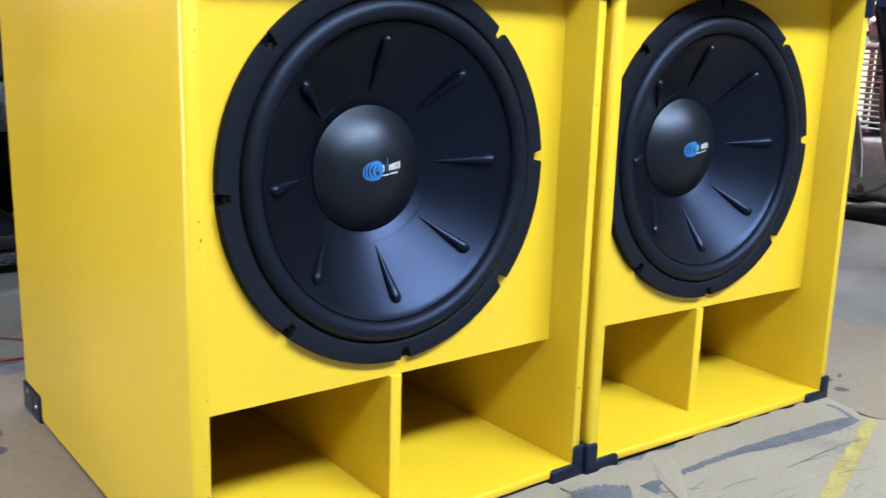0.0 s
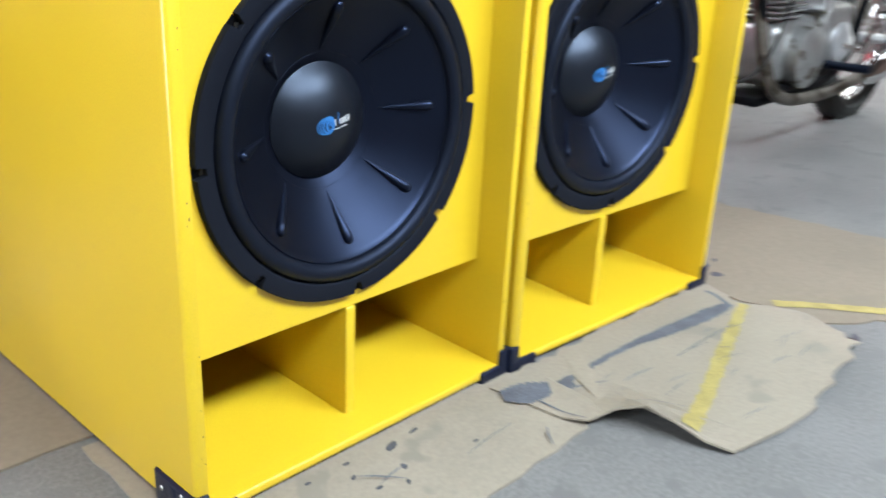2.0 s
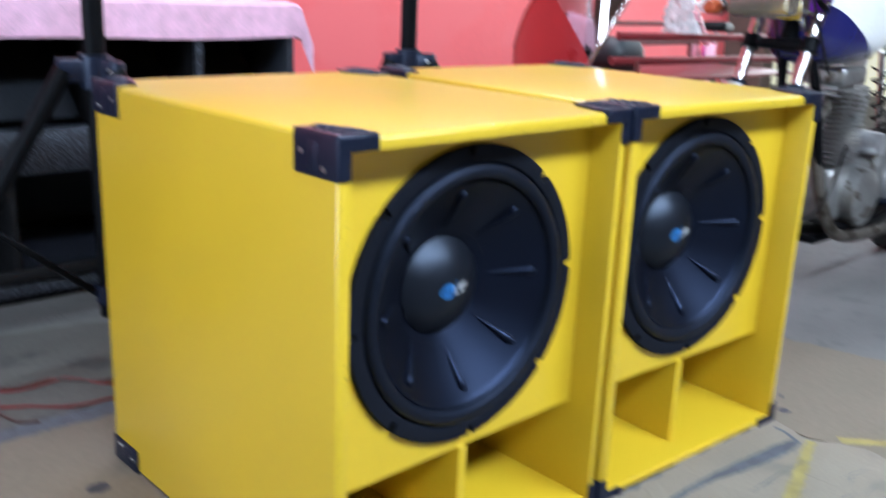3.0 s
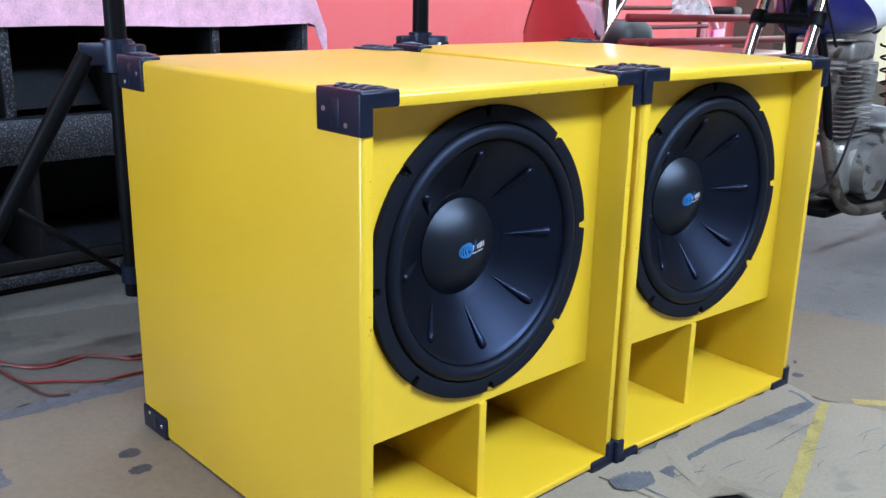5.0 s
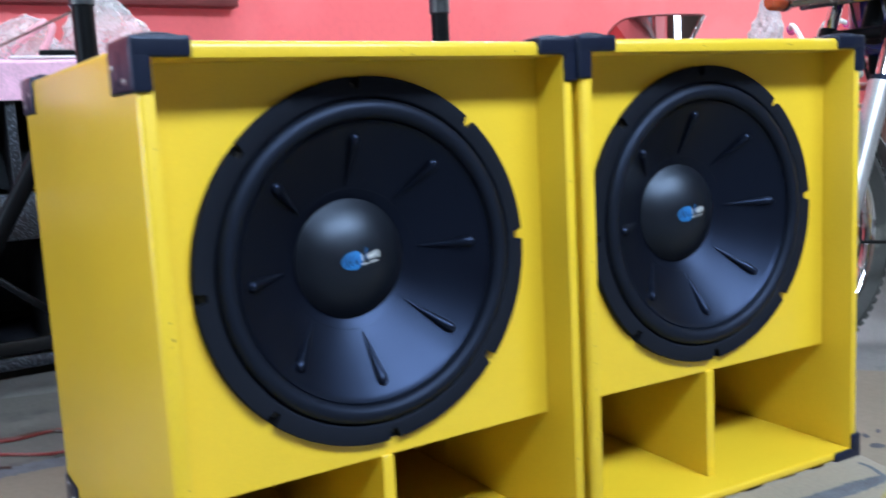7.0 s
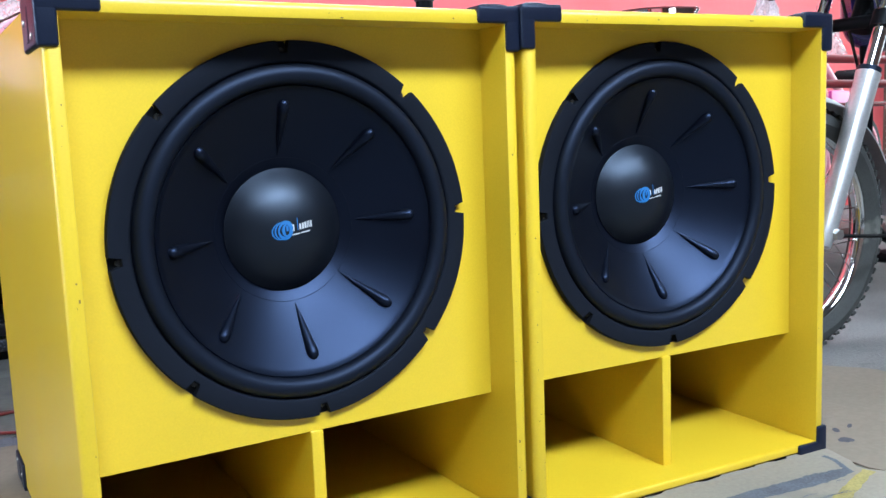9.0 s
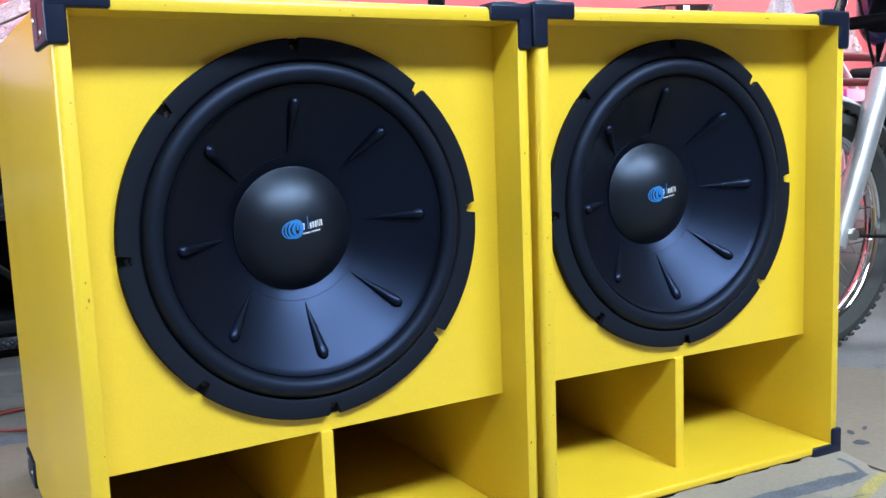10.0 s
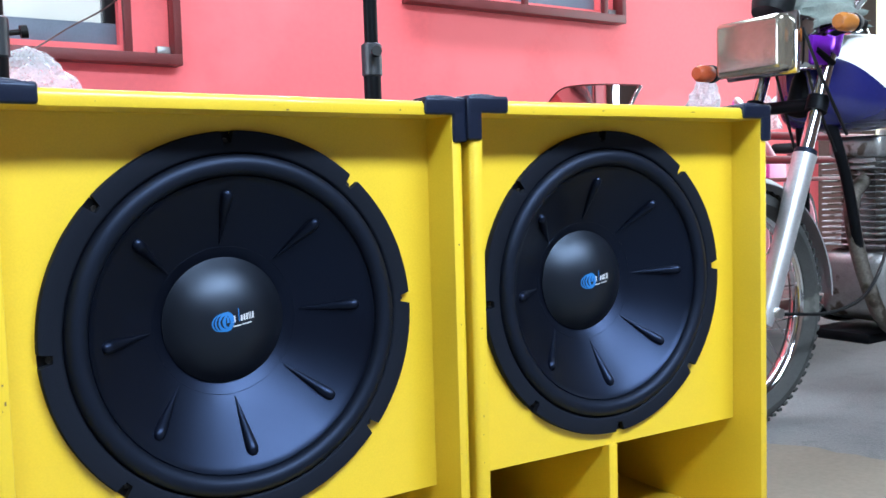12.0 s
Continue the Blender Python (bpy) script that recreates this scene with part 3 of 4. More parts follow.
Z1 = 0.0082
strip("paint_line", [(0.515, -0.050), (0.545, -0.066), (0.585, -0.078), (0.632, -0.102)], [0.030, 0.062, 0.040, 0.012], Z1, PAINTLINE, "grey paint smear on the cardboard", 1, 0.010)
strip("paint_line", [(0.590, -0.088), (0.68, -0.085), (0.80, -0.085), (0.92, -0.100), (1.04, -0.112), (1.11, -0.118)], [0.022, 0.010, 0.012, 0.030, 0.036, 0.018], Z1, PAINTLINE, "grey paint line along the cardboard", 2, 0.0035)
strip("paint_line", [(1.105, -0.118), (1.125, -0.080), (1.128, -0.055)], [0.010, 0.008, 0.008], Z1, PAINTLINE, "short grey paint line", 3, 0.002)
strip("paint_line", [(-0.9, 0.925), (-0.45, 0.915), (-0.27, 0.905), (-0.1, 0.895), (0.02, 0.890), (0.3, 0.88)], [0.05, 0.04, 0.045, 0.05, 0.06, 0.05], 0.0042, PAINTLINE, "grey overspray line across the cardboard", 4, 0.008)
strip("paint_line", [(-0.36, 0.80), (-0.31, 0.72), (-0.29, 0.62)], [0.08, 0.06, 0.03], 0.0042, PAINTLINE, "grey paint smear on the cardboard", 5, 0.008)
strip("paint_band", [(1.130, -0.137), (0.96, -0.194), (0.80, -0.250), (0.636, -0.306)], [0.018, 0.024, 0.026, 0.026], 0.0086, YTAPE, "faded yellow paint band on the cardboard", 6, 0.005)
strip("paint_band", [(1.19, -0.170), (1.25, -0.235), (1.33, -0.335), (1.42, -0.44)], [0.030, 0.026, 0.030, 0.030], 0.0046, YTAPE, "yellow paint band on the cardboard", 7, 0.003)
strip("paint_band", [(-0.19, 0.40), (-0.15, 0.385), (-0.125, 0.39)], [0.006, 0.022, 0.006], 0.0042, YTAPE, "yellow paint spot on the cardboard", 8, 0.008)
rc = random.Random(17)
# thin dark grey lines laid flat on the cardboard, sixteen more placed at random
THIN_LINES = [((0.84, -0.163), (1.04, -0.168), 0.0022), ((0.70, -0.150), (0.775, -0.158), 0.0020), ((0.615, -0.108), (0.68, -0.132), 0.0032), ((0.545, -0.060), (0.552, -0.180), 0.0030), ((0.62, -0.21), (0.70, -0.262), 0.0018), ((0.47, -0.186), (0.500, -0.150), 0.0028), ((0.36, -0.120), (0.47, -0.110), 0.0014), ((0.213, -0.055), (0.262, -0.105), 0.0026), ((0.281, -0.080), (0.225, -0.090), 0.0022)]
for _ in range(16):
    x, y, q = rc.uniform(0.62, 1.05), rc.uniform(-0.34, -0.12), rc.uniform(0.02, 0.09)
    THIN_LINES.append(((x, y), (x + q, y + rc.uniform(-0.02, 0.012)), rc.uniform(0.0008, 0.0016)))
for k, (a, b, w) in enumerate(THIN_LINES):
    strip("crease", [a, ((a[0] + b[0]) / 2, (a[1] + b[1]) / 2 + 0.003), b], [w * 0.4, w * 1.4, w * 0.4], Z1 + 0.0004, PAINTLINE, "thin dark line on the cardboard", k + 20, 0.0008)


def blot(x, y, rx, ry, a, seed, z=0.0043):
    r = random.Random(seed)
    bm = bmesh.new()
    ring = []
    for k in range(22):
        t = 2 * math.pi * k / 22
        q = 1 + r.uniform(-0.11, 0.11)
        u, v = rx * q * math.cos(t), ry * q * math.sin(t)
        ring.append(bm.verts.new((x + u * math.cos(a) - v * math.sin(a), y + u * math.sin(a) + v * math.cos(a), z)))
    bm.faces.new(ring)
    return tagged(part("stain", bm, STAIN), "dark round stain on the cardboard", "stain", group="stains on the cardboard")


for k, s in enumerate(((-0.078, 0.598, 0.020, 0.018, 0.3), (-0.087, 0.530, 0.022, 0.016, 0.0), (1.232, -0.022, 0.014, 0.012, 0), (1.262, 0.020, 0.012, 0.006, 0.8), (1.30, 0.02, 0.012, 0.004, 0.5),
                       (0.300, -0.030, 0.013, 0.006, 0.4), (0.225, -0.020, 0.006, 0.003, 0), (0.281, -0.076, 0.007, 0.004, 1.2), (0.225, -0.089, 0.006, 0.0035, 0), (0.262, -0.105, 0.006, 0.003, 1.0),
                       (0.16, -0.02, 0.005, 0.003, 0), (0.35, -0.022, 0.010, 0.003, 0.2), (0.213, -0.050, 0.006, 0.003, 0.6), (1.17, -0.34, 0.016, 0.006, 0.6), (0.40, -0.10, 0.005, 0.003, 0))):
    blot(*s, seed=30 + k)

# ---- black bass horn with the towel and bags ----
HX0, HX1, HY, HZ = -1.40, 1.005, 1.605, 0.821
horn = tagged(empty("bass_horn", pose(0, HY, 0)), "large black textured folded bass horn cabinet against the wall", "loudspeaker")


def hpart(name, material, *c, bevel=0.004, label=""):
    return part(name, box(*c, bevel), material, horn, label)


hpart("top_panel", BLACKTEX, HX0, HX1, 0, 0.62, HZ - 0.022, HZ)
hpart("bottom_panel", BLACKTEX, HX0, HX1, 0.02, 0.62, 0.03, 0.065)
hpart("skid", BLACKPAINT, HX0 + 0.02, HX1 - 0.02, 0.06, 0.56, 0.0, 0.03)
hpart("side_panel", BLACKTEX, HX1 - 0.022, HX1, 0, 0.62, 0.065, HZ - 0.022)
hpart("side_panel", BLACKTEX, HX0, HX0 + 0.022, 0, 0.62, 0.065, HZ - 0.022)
hpart("back_panel", BLACKPAINT, HX0 + 0.022, HX1 - 0.022, 0.60, 0.62, 0.065, HZ - 0.022)
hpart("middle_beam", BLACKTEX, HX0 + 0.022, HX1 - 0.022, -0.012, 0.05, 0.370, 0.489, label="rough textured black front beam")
hpart("bottom_rail", BLACKPAINT, HX0 + 0.022, HX1 - 0.022, 0.0, 0.02, 0.075, 0.110)
for k, x in enumerate((-1.12, -0.82, -0.515, -0.215, 0.086, 0.370, 0.680)):
    hpart("rib", BLACKPAINT, x - 0.009, x + 0.009, 0.018, 0.34, 0.489, HZ - 0.022)
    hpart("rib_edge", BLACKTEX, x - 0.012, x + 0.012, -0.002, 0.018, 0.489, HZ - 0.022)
    if k % 2 == 0:
        hpart("lower_rib", BLACKPAINT, x + 0.04, x + 0.06, 0.02, 0.40, 0.065, 0.362)
slope = bmesh.new()
for z0, z1, y0, y1 in ((0.50, HZ - 0.03, 0.10, 0.42), (0.34, 0.10, 0.25, 0.55)):
    v = [slope.verts.new(p) for p in ((HX0 + 0.03, y0, z0), (HX1 - 0.03, y0, z0), (HX1 - 0.03, y1, z1), (HX0 + 0.03, y1, z1))]
    slope.faces.new(v)
r = bmesh.ops.solidify(slope, geom=slope.faces[:], thickness=0.015)
part("throat_panel", slope, mat("horn_grey_paint", (0.042, 0.047, 0.058), 0.65, var=0.3, tint=(1, 1, 1), spec=0.2), horn, "dark grey sloping throat panel")

tw = bmesh.new()
NX, NY = 110, 26
grid = []
for i in range(NX + 1):
    row = []
    for j in range(NY + 1):
        u, s = i / NX, j / NY * 0.617
        x = -1.30 + u * 2.405
        over = max(0.0, x - (HX1 + 0.006))
        wave = 0.006 * math.sin(x * 19) + 0.004 * math.sin(x * 43 + 1)
        y, z = HY + 0.50 - s, HZ + 0.0075
        front = HY - 0.010
        if y < front:
            d = front - y
            y, z = front - 0.010 - 0.05 * d + wave * min(1, d * 12) * 0.9, z - d + 0.004 * math.sin(x * 7) * (d / 0.1)
        elif y < front + 0.02:
            z -= 0.003
        if over:
            x = HX1 + 0.008 + 0.5 * over + 0.006 * math.sin(y * 40)
            z -= over * 1.25
        row.append(tw.verts.new((x, y, z + 0.002 * noise.noise((x * 9, y * 9, 1.0)))))
    grid.append(row)
for i in range(NX):
    for j in range(NY):
        tw.faces.new((grid[i][j], grid[i + 1][j], grid[i + 1][j + 1], grid[i][j + 1]))
bmesh.ops.recalc_face_normals(tw, faces=tw.faces)
bmesh.ops.solidify(tw, geom=tw.faces[:], thickness=0.005)
tagged(part("towel", smooth(tw, 60), TOWEL), "pink cotton towel draped over the black cabinet", "towel")


def bag(cx, cy, z, rx, ry, h, seed, lean=0.0):
    """A crumpled clear plastic bag."""
    bm = bmesh.new()
    n, rings = 30, 12
    rows = []
    for k in range(rings + 1):
        f = k / rings
        w = (1 - f) ** 0.55 if f < 1 else 0
        row = []
        for i in range(n):
            a = 2 * math.pi * i / n
            q = 1 + 0.42 * noise.noise((math.cos(a) * 1.7 + seed, math.sin(a) * 1.7, f * 3.4)) + 0.30 * noise.noise((math.cos(a) * 5 + seed, math.sin(a) * 5, f * 9))
            row.append(bm.verts.new((cx + rx * w * q * math.cos(a) + lean * f, cy + ry * w * q * math.sin(a), z + h * f * (1 + 0.1 * noise.noise((a, seed, 2))))))
        rows.append(row)
    for a, b in zip(rows, rows[1:]):
        for i in range(n):
            bm.faces.new((a[i], a[(i + 1) % n], b[(i + 1) % n], b[i]))
    bmesh.ops.remove_doubles(bm, verts=bm.verts, dist=0.0005)
    bmesh.ops.recalc_face_normals(bm, faces=bm.faces)
    return bm


TZ = HZ + 0.012
tagged(part("plastic_bag", bag(0.385, HY + 0.19, TZ, 0.16, 0.09, 0.19, 2.0, -0.02), PLASTIC), "crumpled clear plastic bag on the towel", "plastic bag")
tagged(part("plastic_bag", bag(0.13, HY + 0.21, TZ, 0.13, 0.09, 0.13, 5.0, 0.05), PLASTIC), "clear plastic bag with pink bits on the towel", "plastic bag")
tagged(part("plastic_bag", bag(-0.08, HY + 0.16, TZ, 0.09, 0.07, 0.045, 8.0), PLASTIC), "flat clear plastic bag on the towel", "plastic bag")
for a, b, rr in (((0.10, HY + 0.15, TZ + 0.008), (0.22, HY + 0.18, TZ + 0.11), 0.010), ((0.19, HY + 0.14, TZ + 0.008), (0.235, HY + 0.16, TZ + 0.10), 0.009), ((-0.05, HY + 0.12, TZ + 0.008), (0.03, HY + 0.15, TZ + 0.010), 0.008)):
    tagged(part("plastic_strip", tube(arc([a, ((a[0] + b[0]) / 2 + 0.01, a[1], (a[2] + b[2]) / 2 + 0.012), b], 5), rr, 8), PINKPAINT), "pink plastic trim strip lying on the towel", "trim strip")
tagged(part("cable", tube(arc([(0.02, HY + 0.06, TZ + 0.004), (0.12, HY + 0.09, TZ + 0.05), (0.28, HY + 0.14, TZ + 0.13), (0.42, HY + 0.5, TZ + 0.22), (0.62, WALL_Y - 0.06, 1.20), (0.86, WALL_Y - 0.05, 1.38), (1.0, WALL_Y - 0.05, 1.75)], 8), 0.0035, 6), BROWNCABLE), "thin brown cable hanging from the window grille", "cable")
tagged(part("plastic_board", box(0.105, 0.350, HY + 0.040, HY + 0.095, TZ, TZ + 0.006, 0.0015), WHITEPAINT), "thin white plastic board lying on the towel", "board")
tagged(part("tool", box(0.178, 0.285, HY + 0.055, HY + 0.080, TZ + 0.0062, TZ + 0.023, 0.005), BLACKMETAL), "small black tool on the towel", "tool")

# red speaker cables on the floor
for pts, m in ((((0.20, 0.985), (0.111, 1.005), (0.05, 1.087), (-0.042, 1.083), (-0.10, 1.12), (-0.174, 1.263), (-0.30, 1.30)), REDCABLE), (((0.2, 0.90), (0.10, 0.925), (0.006, 0.94), (-0.06, 0.99), (-0.127, 1.045), (-0.16, 1.2), (-0.26, 1.25)), REDCABLE),
               (((0.18, 1.02), (0.10, 1.03), (0.02, 1.10), (-0.05, 1.10), (-0.12, 1.15), (-0.2, 1.27), (-0.34, 1.36)), BROWNCABLE), (((-0.07, 0.91), (-0.111, 0.948), (-0.142, 1.115), (-0.18, 1.28), (-0.34, 1.42)), BROWNCABLE)):
    tagged(part("cable", tube(arc([(x, y, 0.0075) for x, y in pts], 8), 0.0032, 7), m), "thin twisted speaker cable lying on the floor", "cable", group="cables on the floor")


case = tagged(empty("equipment_case", pose(-0.402, 1.36, 0)), "dark grey equipment case standing on the floor", "equipment case")
part("body", box(-0.18, 0.18, -0.15, 0.15, 0.012, 0.150, 0.010, 4), mat("case_grey", (0.030, 0.034, 0.046), 0.5, var=0.2, fine=300, bump=0.2), case)
part("front_panel", box(-0.165, 0.165, -0.156, -0.148, 0.026, 0.136, 0.003, 2), BLACKMETAL, case)
for fx in (-0.15, 0.15):
    for fy in (-0.12, 0.12):
        part("rubber_foot", lathe([(0, 0), (0.014, 0), (0.016, 0.014), (0, 0.014)], 14, Matrix.Translation((fx, fy, 0))), RUBBER, case)
tagged(part("cable", tube(arc([(-0.20, 1.30, 0.006), (-0.235, 1.34, 0.10), (-0.262, 1.39, 0.175), (-0.268, 1.44, 0.32), (-0.275, 1.58, 0.47)], 8), 0.0035, 7), REDCABLE), "red cable rising behind the grey case", "cable", group="cables on the floor")

# ---- speaker stands ----
def stand(x, y, turn, height):
    s = empty("speaker_stand", pose(x, y, 0, 0, 0, turn))
    part("pole", lathe([(0, 0.10), (0.0235, 0.10), (0.0235, 0.93), (0, 0.93)], 24), BLACKMETAL, s)
    part("inner_pole", lathe([(0, 0.90), (0.0185, 0.90), (0.0185, height), (0, height)], 24), BLACKMETAL, s)
    part("sleeve", lathe([(0.0205, 0.900), (0.0275, 0.905), (0.0275, 0.985), (0.022, 0.990), (0.0165, 0.990)], 24), mat("stand_plastic", (0.02, 0.024, 0.032), 0.4), s, "moulded plastic height sleeve")
    kb = tube([(-0.02, -0.005, 0.955), (-0.05, -0.012, 0.96)], 0.006, 8)
    part("knob", tube([(-0.048, -0.012, 0.96), (-0.062, -0.015, 0.962)], 0.014, 10, kb), BLACKPAINT, s)
    co = lathe([(0.0205, 0.715), (0.034, 0.713), (0.036, 0.690), (0.034, 0.640), (0.0205, 0.635)], 24)
    hub = part("collar", co, CORNER, s, "moulded black leg collar")
    lo = lathe([(0.0205, 0.180), (0.032, 0.178), (0.032, 0.135), (0.0205, 0.130)], 20)
    part("lower_collar", lo, CORNER, s)
    for k in range(3):
        a = radians(120 * k)
        c, q = math.cos(a), math.sin(a)
        lug = box(0.020, 0.082, -0.016, 0.016, 0.655, 0.705, 0.006)
        bmesh.ops.rotate(lug, matrix=Matrix.Rotation(a, 3, "Z"), verts=lug.verts)
        part("lug", lug, CORNER, hub)
        part("bolt", disc(0.006, 0.003, pose(0, 0, 0, 0, 0, math.degrees(a)) @ Matrix.Translation((0.066, -0.016, 0.682)) @ pose(0, 0, 0, 90, 0, 0)), STEEL, hub)
        foot = (0.452 * c, 0.452 * q, 0.018)
        mid = (0.259 * c, 0.259 * q, 0.348)
        leg = part("leg", tube([(0.066 * c, 0.066 * q, 0.680), foot], 0.0205, 14), BLACKMETAL, s)
        part("rubber_foot", tube([(0.443 * c, 0.443 * q, 0.034), (0.458 * c, 0.458 * q, 0.006)], 0.017, 12), RUBBER, leg)
        part("brace", tube([(0.024 * c, 0.024 * q, 0.155), mid], 0.0085, 8), BLACKMETAL, s)
        part("rivet", disc(0.006, 0.003, Matrix.Translation(mid) @ pose(0, 0, 0, 0, 0, math.degrees(a)) @ Matrix.Translation((0, -0.014, 0)) @ pose(0, 0, 0, 90, 0, 0)), STEEL, leg)
    return tagged(s, "black steel tripod speaker stand with a tall pole", "speaker stand", group="speaker stands")


stand(0.200, 1.180, 167, 2.05)
stand(1.117, 1.185, 60, 2.05)

# ---- windows with grilles ----
def grille(name, x0, x1, z0, z1, posts, label):
    g = tagged(empty(name, pose((x0 + x1) / 2, WALL_Y, z0)), label, "window grille", kind="structure")
    ox, oz = (x0 + x1) / 2, z0
    for n, c in (("bottom_bar", (x0, x1, -0.075, -0.004, z0, z0 + 0.042)), ("top_bar", (x0, x1, -0.075, -0.004, z1 - 0.042, z1)), ("side_bar", (x0, x0 + 0.030, -0.075, -0.004, z0 + 0.042, z1 - 0.042)), ("side_bar", (x1 - 0.030, x1, -0.075, -0.004, z0 + 0.042, z1 - 0.042))):
        part(n, box(c[0] - ox, c[1] - ox, c[2], c[3], c[4] - oz, c[5] - oz, 0.003), MAROON, g)
    for x in posts:
        part("upright_bar", box(x - ox - 0.014, x - ox + 0.014, -0.070, -0.042, 0.042, z1 - oz - 0.042, 0.003), MAROON, g)
    for z in (z0 + 0.34, z0 + 0.66):
        part("cross_bar", box(x0 + 0.03 - ox, x1 - 0.03 - ox, -0.040, -0.012, z - oz, z - oz + 0.028, 0.003), MAROON, g)
    part("bracket", box(x1 - ox - 0.085, x1 - ox - 0.032, -0.030, -0.004, 0.044, 0.075, 0.003), ALLOY, g, "small metal fixing bracket")
    return g


grille("window_grille_1", -0.40, 1.045, 1.095, 2.20, (0.845, 0.35, -0.10), "maroon painted steel window grille on the red wall")
grille("window_grille_2", 2.08, 3.42, 1.430, 2.40, (3.28, 2.75), "maroon painted steel window grille on the red wall")


def window(name, hole, label):
    x0, x1, z0, z1 = hole
    w = tagged(empty(name, pose((x0 + x1) / 2, WALL_Y + 0.06, z0)), label, "window", kind="structure")
    a, h = (x1 - x0) / 2, z1 - z0
    part("window_sill", box(-a, a, -0.02, 0.06, 0.0, 0.085, 0.004), GREYBLUE, w, "blue grey aluminium bottom rail")
    part("window_head", box(-a, a, -0.02, 0.06, h - 0.05, h, 0.004), GREYBLUE, w)
    for x in (-a, -0.02, a - 0.04):
        part("stile", box(x, x + 0.04, -0.02, 0.05, 0.085, h - 0.05, 0.004), BLACKPAINT if x > 0 else GREYBLUE, w)
    for x in (-a / 2, a / 2):
        pn = part("pane", box(x - a / 2 + 0.03, x + a / 2 - 0.03, 0.012, 0.016, 0.085, h - 0.05, 0), GLASS, w)
        pn.visible_shadow = False
    return w


window("window_1", WIN1, "sliding window with blue grey frame in the red wall")
window("window_2", WIN2, "sliding window with dark frame in the red wall")


def glow(name, colour, strength):
    m = bpy.data.materials.new(name)
    m.use_nodes = True
    t = m.node_tree
    for n in list(t.nodes):
        if n.type != "OUTPUT_MATERIAL":
            t.nodes.remove(n)
    e = t.nodes.new("ShaderNodeEmission")
    nz = t.nodes.new("ShaderNodeTexNoise")
    nz.inputs["Scale"].default_value = 1.4
    rp = t.nodes.new("ShaderNodeValToRGB")
    rp.color_ramp.elements[0].color = (colour[0] * 0.25, colour[1] * 0.3, colour[2] * 0.25, 1)
    rp.color_ramp.elements[1].color = (*colour, 1)
    rp.color_ramp.elements[0].position, rp.color_ramp.elements[1].position = 0.35, 0.6
    t.links.new(nz.outputs[0], rp.inputs[0])
    t.links.new(rp.outputs[0], e.inputs[0])
    e.inputs[1].default_value = strength
    t.links.new(e.outputs[0], next(n for n in t.nodes if n.type == "OUTPUT_MATERIAL").inputs[0])
    return m


tagged(part("backdrop", box(-3.0, 6.0, 5.4, 5.5, 0.0, 5.0, 0), glow("street_daylight", (0.95, 0.98, 1.0), 1.6)), "bright blurred street behind the windows", "backdrop", kind="structure")
tagged(part("backdrop", box(9.0, 9.1, -4.0, 6.5, 0.0, 5.0, 0), glow("yard_daylight", (0.95, 0.93, 0.72), 1.6)), "bright blurred yard beyond the doorway", "backdrop", kind="structure")

# ---- motorcycle ----
BY = 0.44
bike = tagged(empty("motorcycle", pose(2.3, BY, 0)), "dusty old motorcycle with a dark blue tank and spoked wheels", "motorcycle")
AX, AZ, WR = 1.675 - 2.3, 0.292, 0.292
RX = 2.985 - 2.3
Yw = pose(0, 0, 0, 90, 0, 0)


def bpart(name, bm, material, parent=None, label=""):
    return part(name, bm, material, parent or bike, label)


def wheel(x, r, wide, name):
    c = Matrix.Translation((x, 0, AZ)) @ Yw
    tread = []
    for k in range(17):
        a = math.pi * (k / 16) - math.pi / 2
        tread.append((r - wide * 0.95 + wide * 0.95 * math.cos(a), wide * math.sin(a)))
    w = bpart(name, lathe(tread + [(r - wide * 1.5, wide * 0.55), (r - wide * 1.5, -wide * 0.55)], 96, c, closed=True), TYRE)
    knob = bmesh.new()
    for k in range(72):
        a = 2 * math.pi * k / 72
        for s in (-0.55, 0.55):
            q = box(-0.0075, 0.0075, -0.008, 0.008, -0.004, 0.0035, 0.001, 1)
            join(knob, q, c @ Matrix.Rotation(a, 4, "Z") @ Matrix.Translation((r - 0.005, 0, wide * s)) @ pose(0, 0, 0, 0, 90, 0) @ pose(0, 0, 0, 35 * s, 0, 0))
    tagged(part("tread", knob, TYRE, w), kind="stuff")
    rr = r - wide * 1.5
    part("rim", lathe([(rr + 0.006, wide * 0.62), (rr + 0.008, wide * 0.52), (rr - 0.004, wide * 0.42), (rr - 0.011, wide * 0.15), (rr - 0.011, -wide * 0.15), (rr - 0.004, -wide * 0.42), (rr + 0.008, -wide * 0.52), (rr + 0.006, -wide * 0.62)], 96, c, closed=True), CHROME, w, "chromed steel rim")
    part("wheel_hub", lathe([(0, 0.052), (0.03, 0.052), (0.062, 0.045), (0.062, 0.030), (0.034, 0.024), (0.034, -0.024), (0.062, -0.030), (0.062, -0.045), (0.03, -0.052), (0, -0.052)], 40, c), ALLOY, w)
    for k in range(36):
        a = 2 * math.pi * k / 36
        s = 1 if k % 2 else -1
        b = a + radians(38) * (1 if k % 4 < 2 else -1)
        p = c @ Vector((0.058 * math.cos(b), 0.058 * math.sin(b), 0.034 * s))
        q = c @ Vector((rr * 0.985 * math.cos(a), rr * 0.985 * math.sin(a), 0.006 * s))
        part("spoke", tube([p, q], 0.0017, 6, caps=False), CHROME, w)
    return w


wheel(AX, WR, 0.040, "front_wheel")
wheel(RX, 0.300, 0.050, "rear_wheel")

LEAN_X = 0.405


def on_fork(z, y):
    return (1.668 - 2.3 + (z - 0.30) * LEAN_X, y, z)


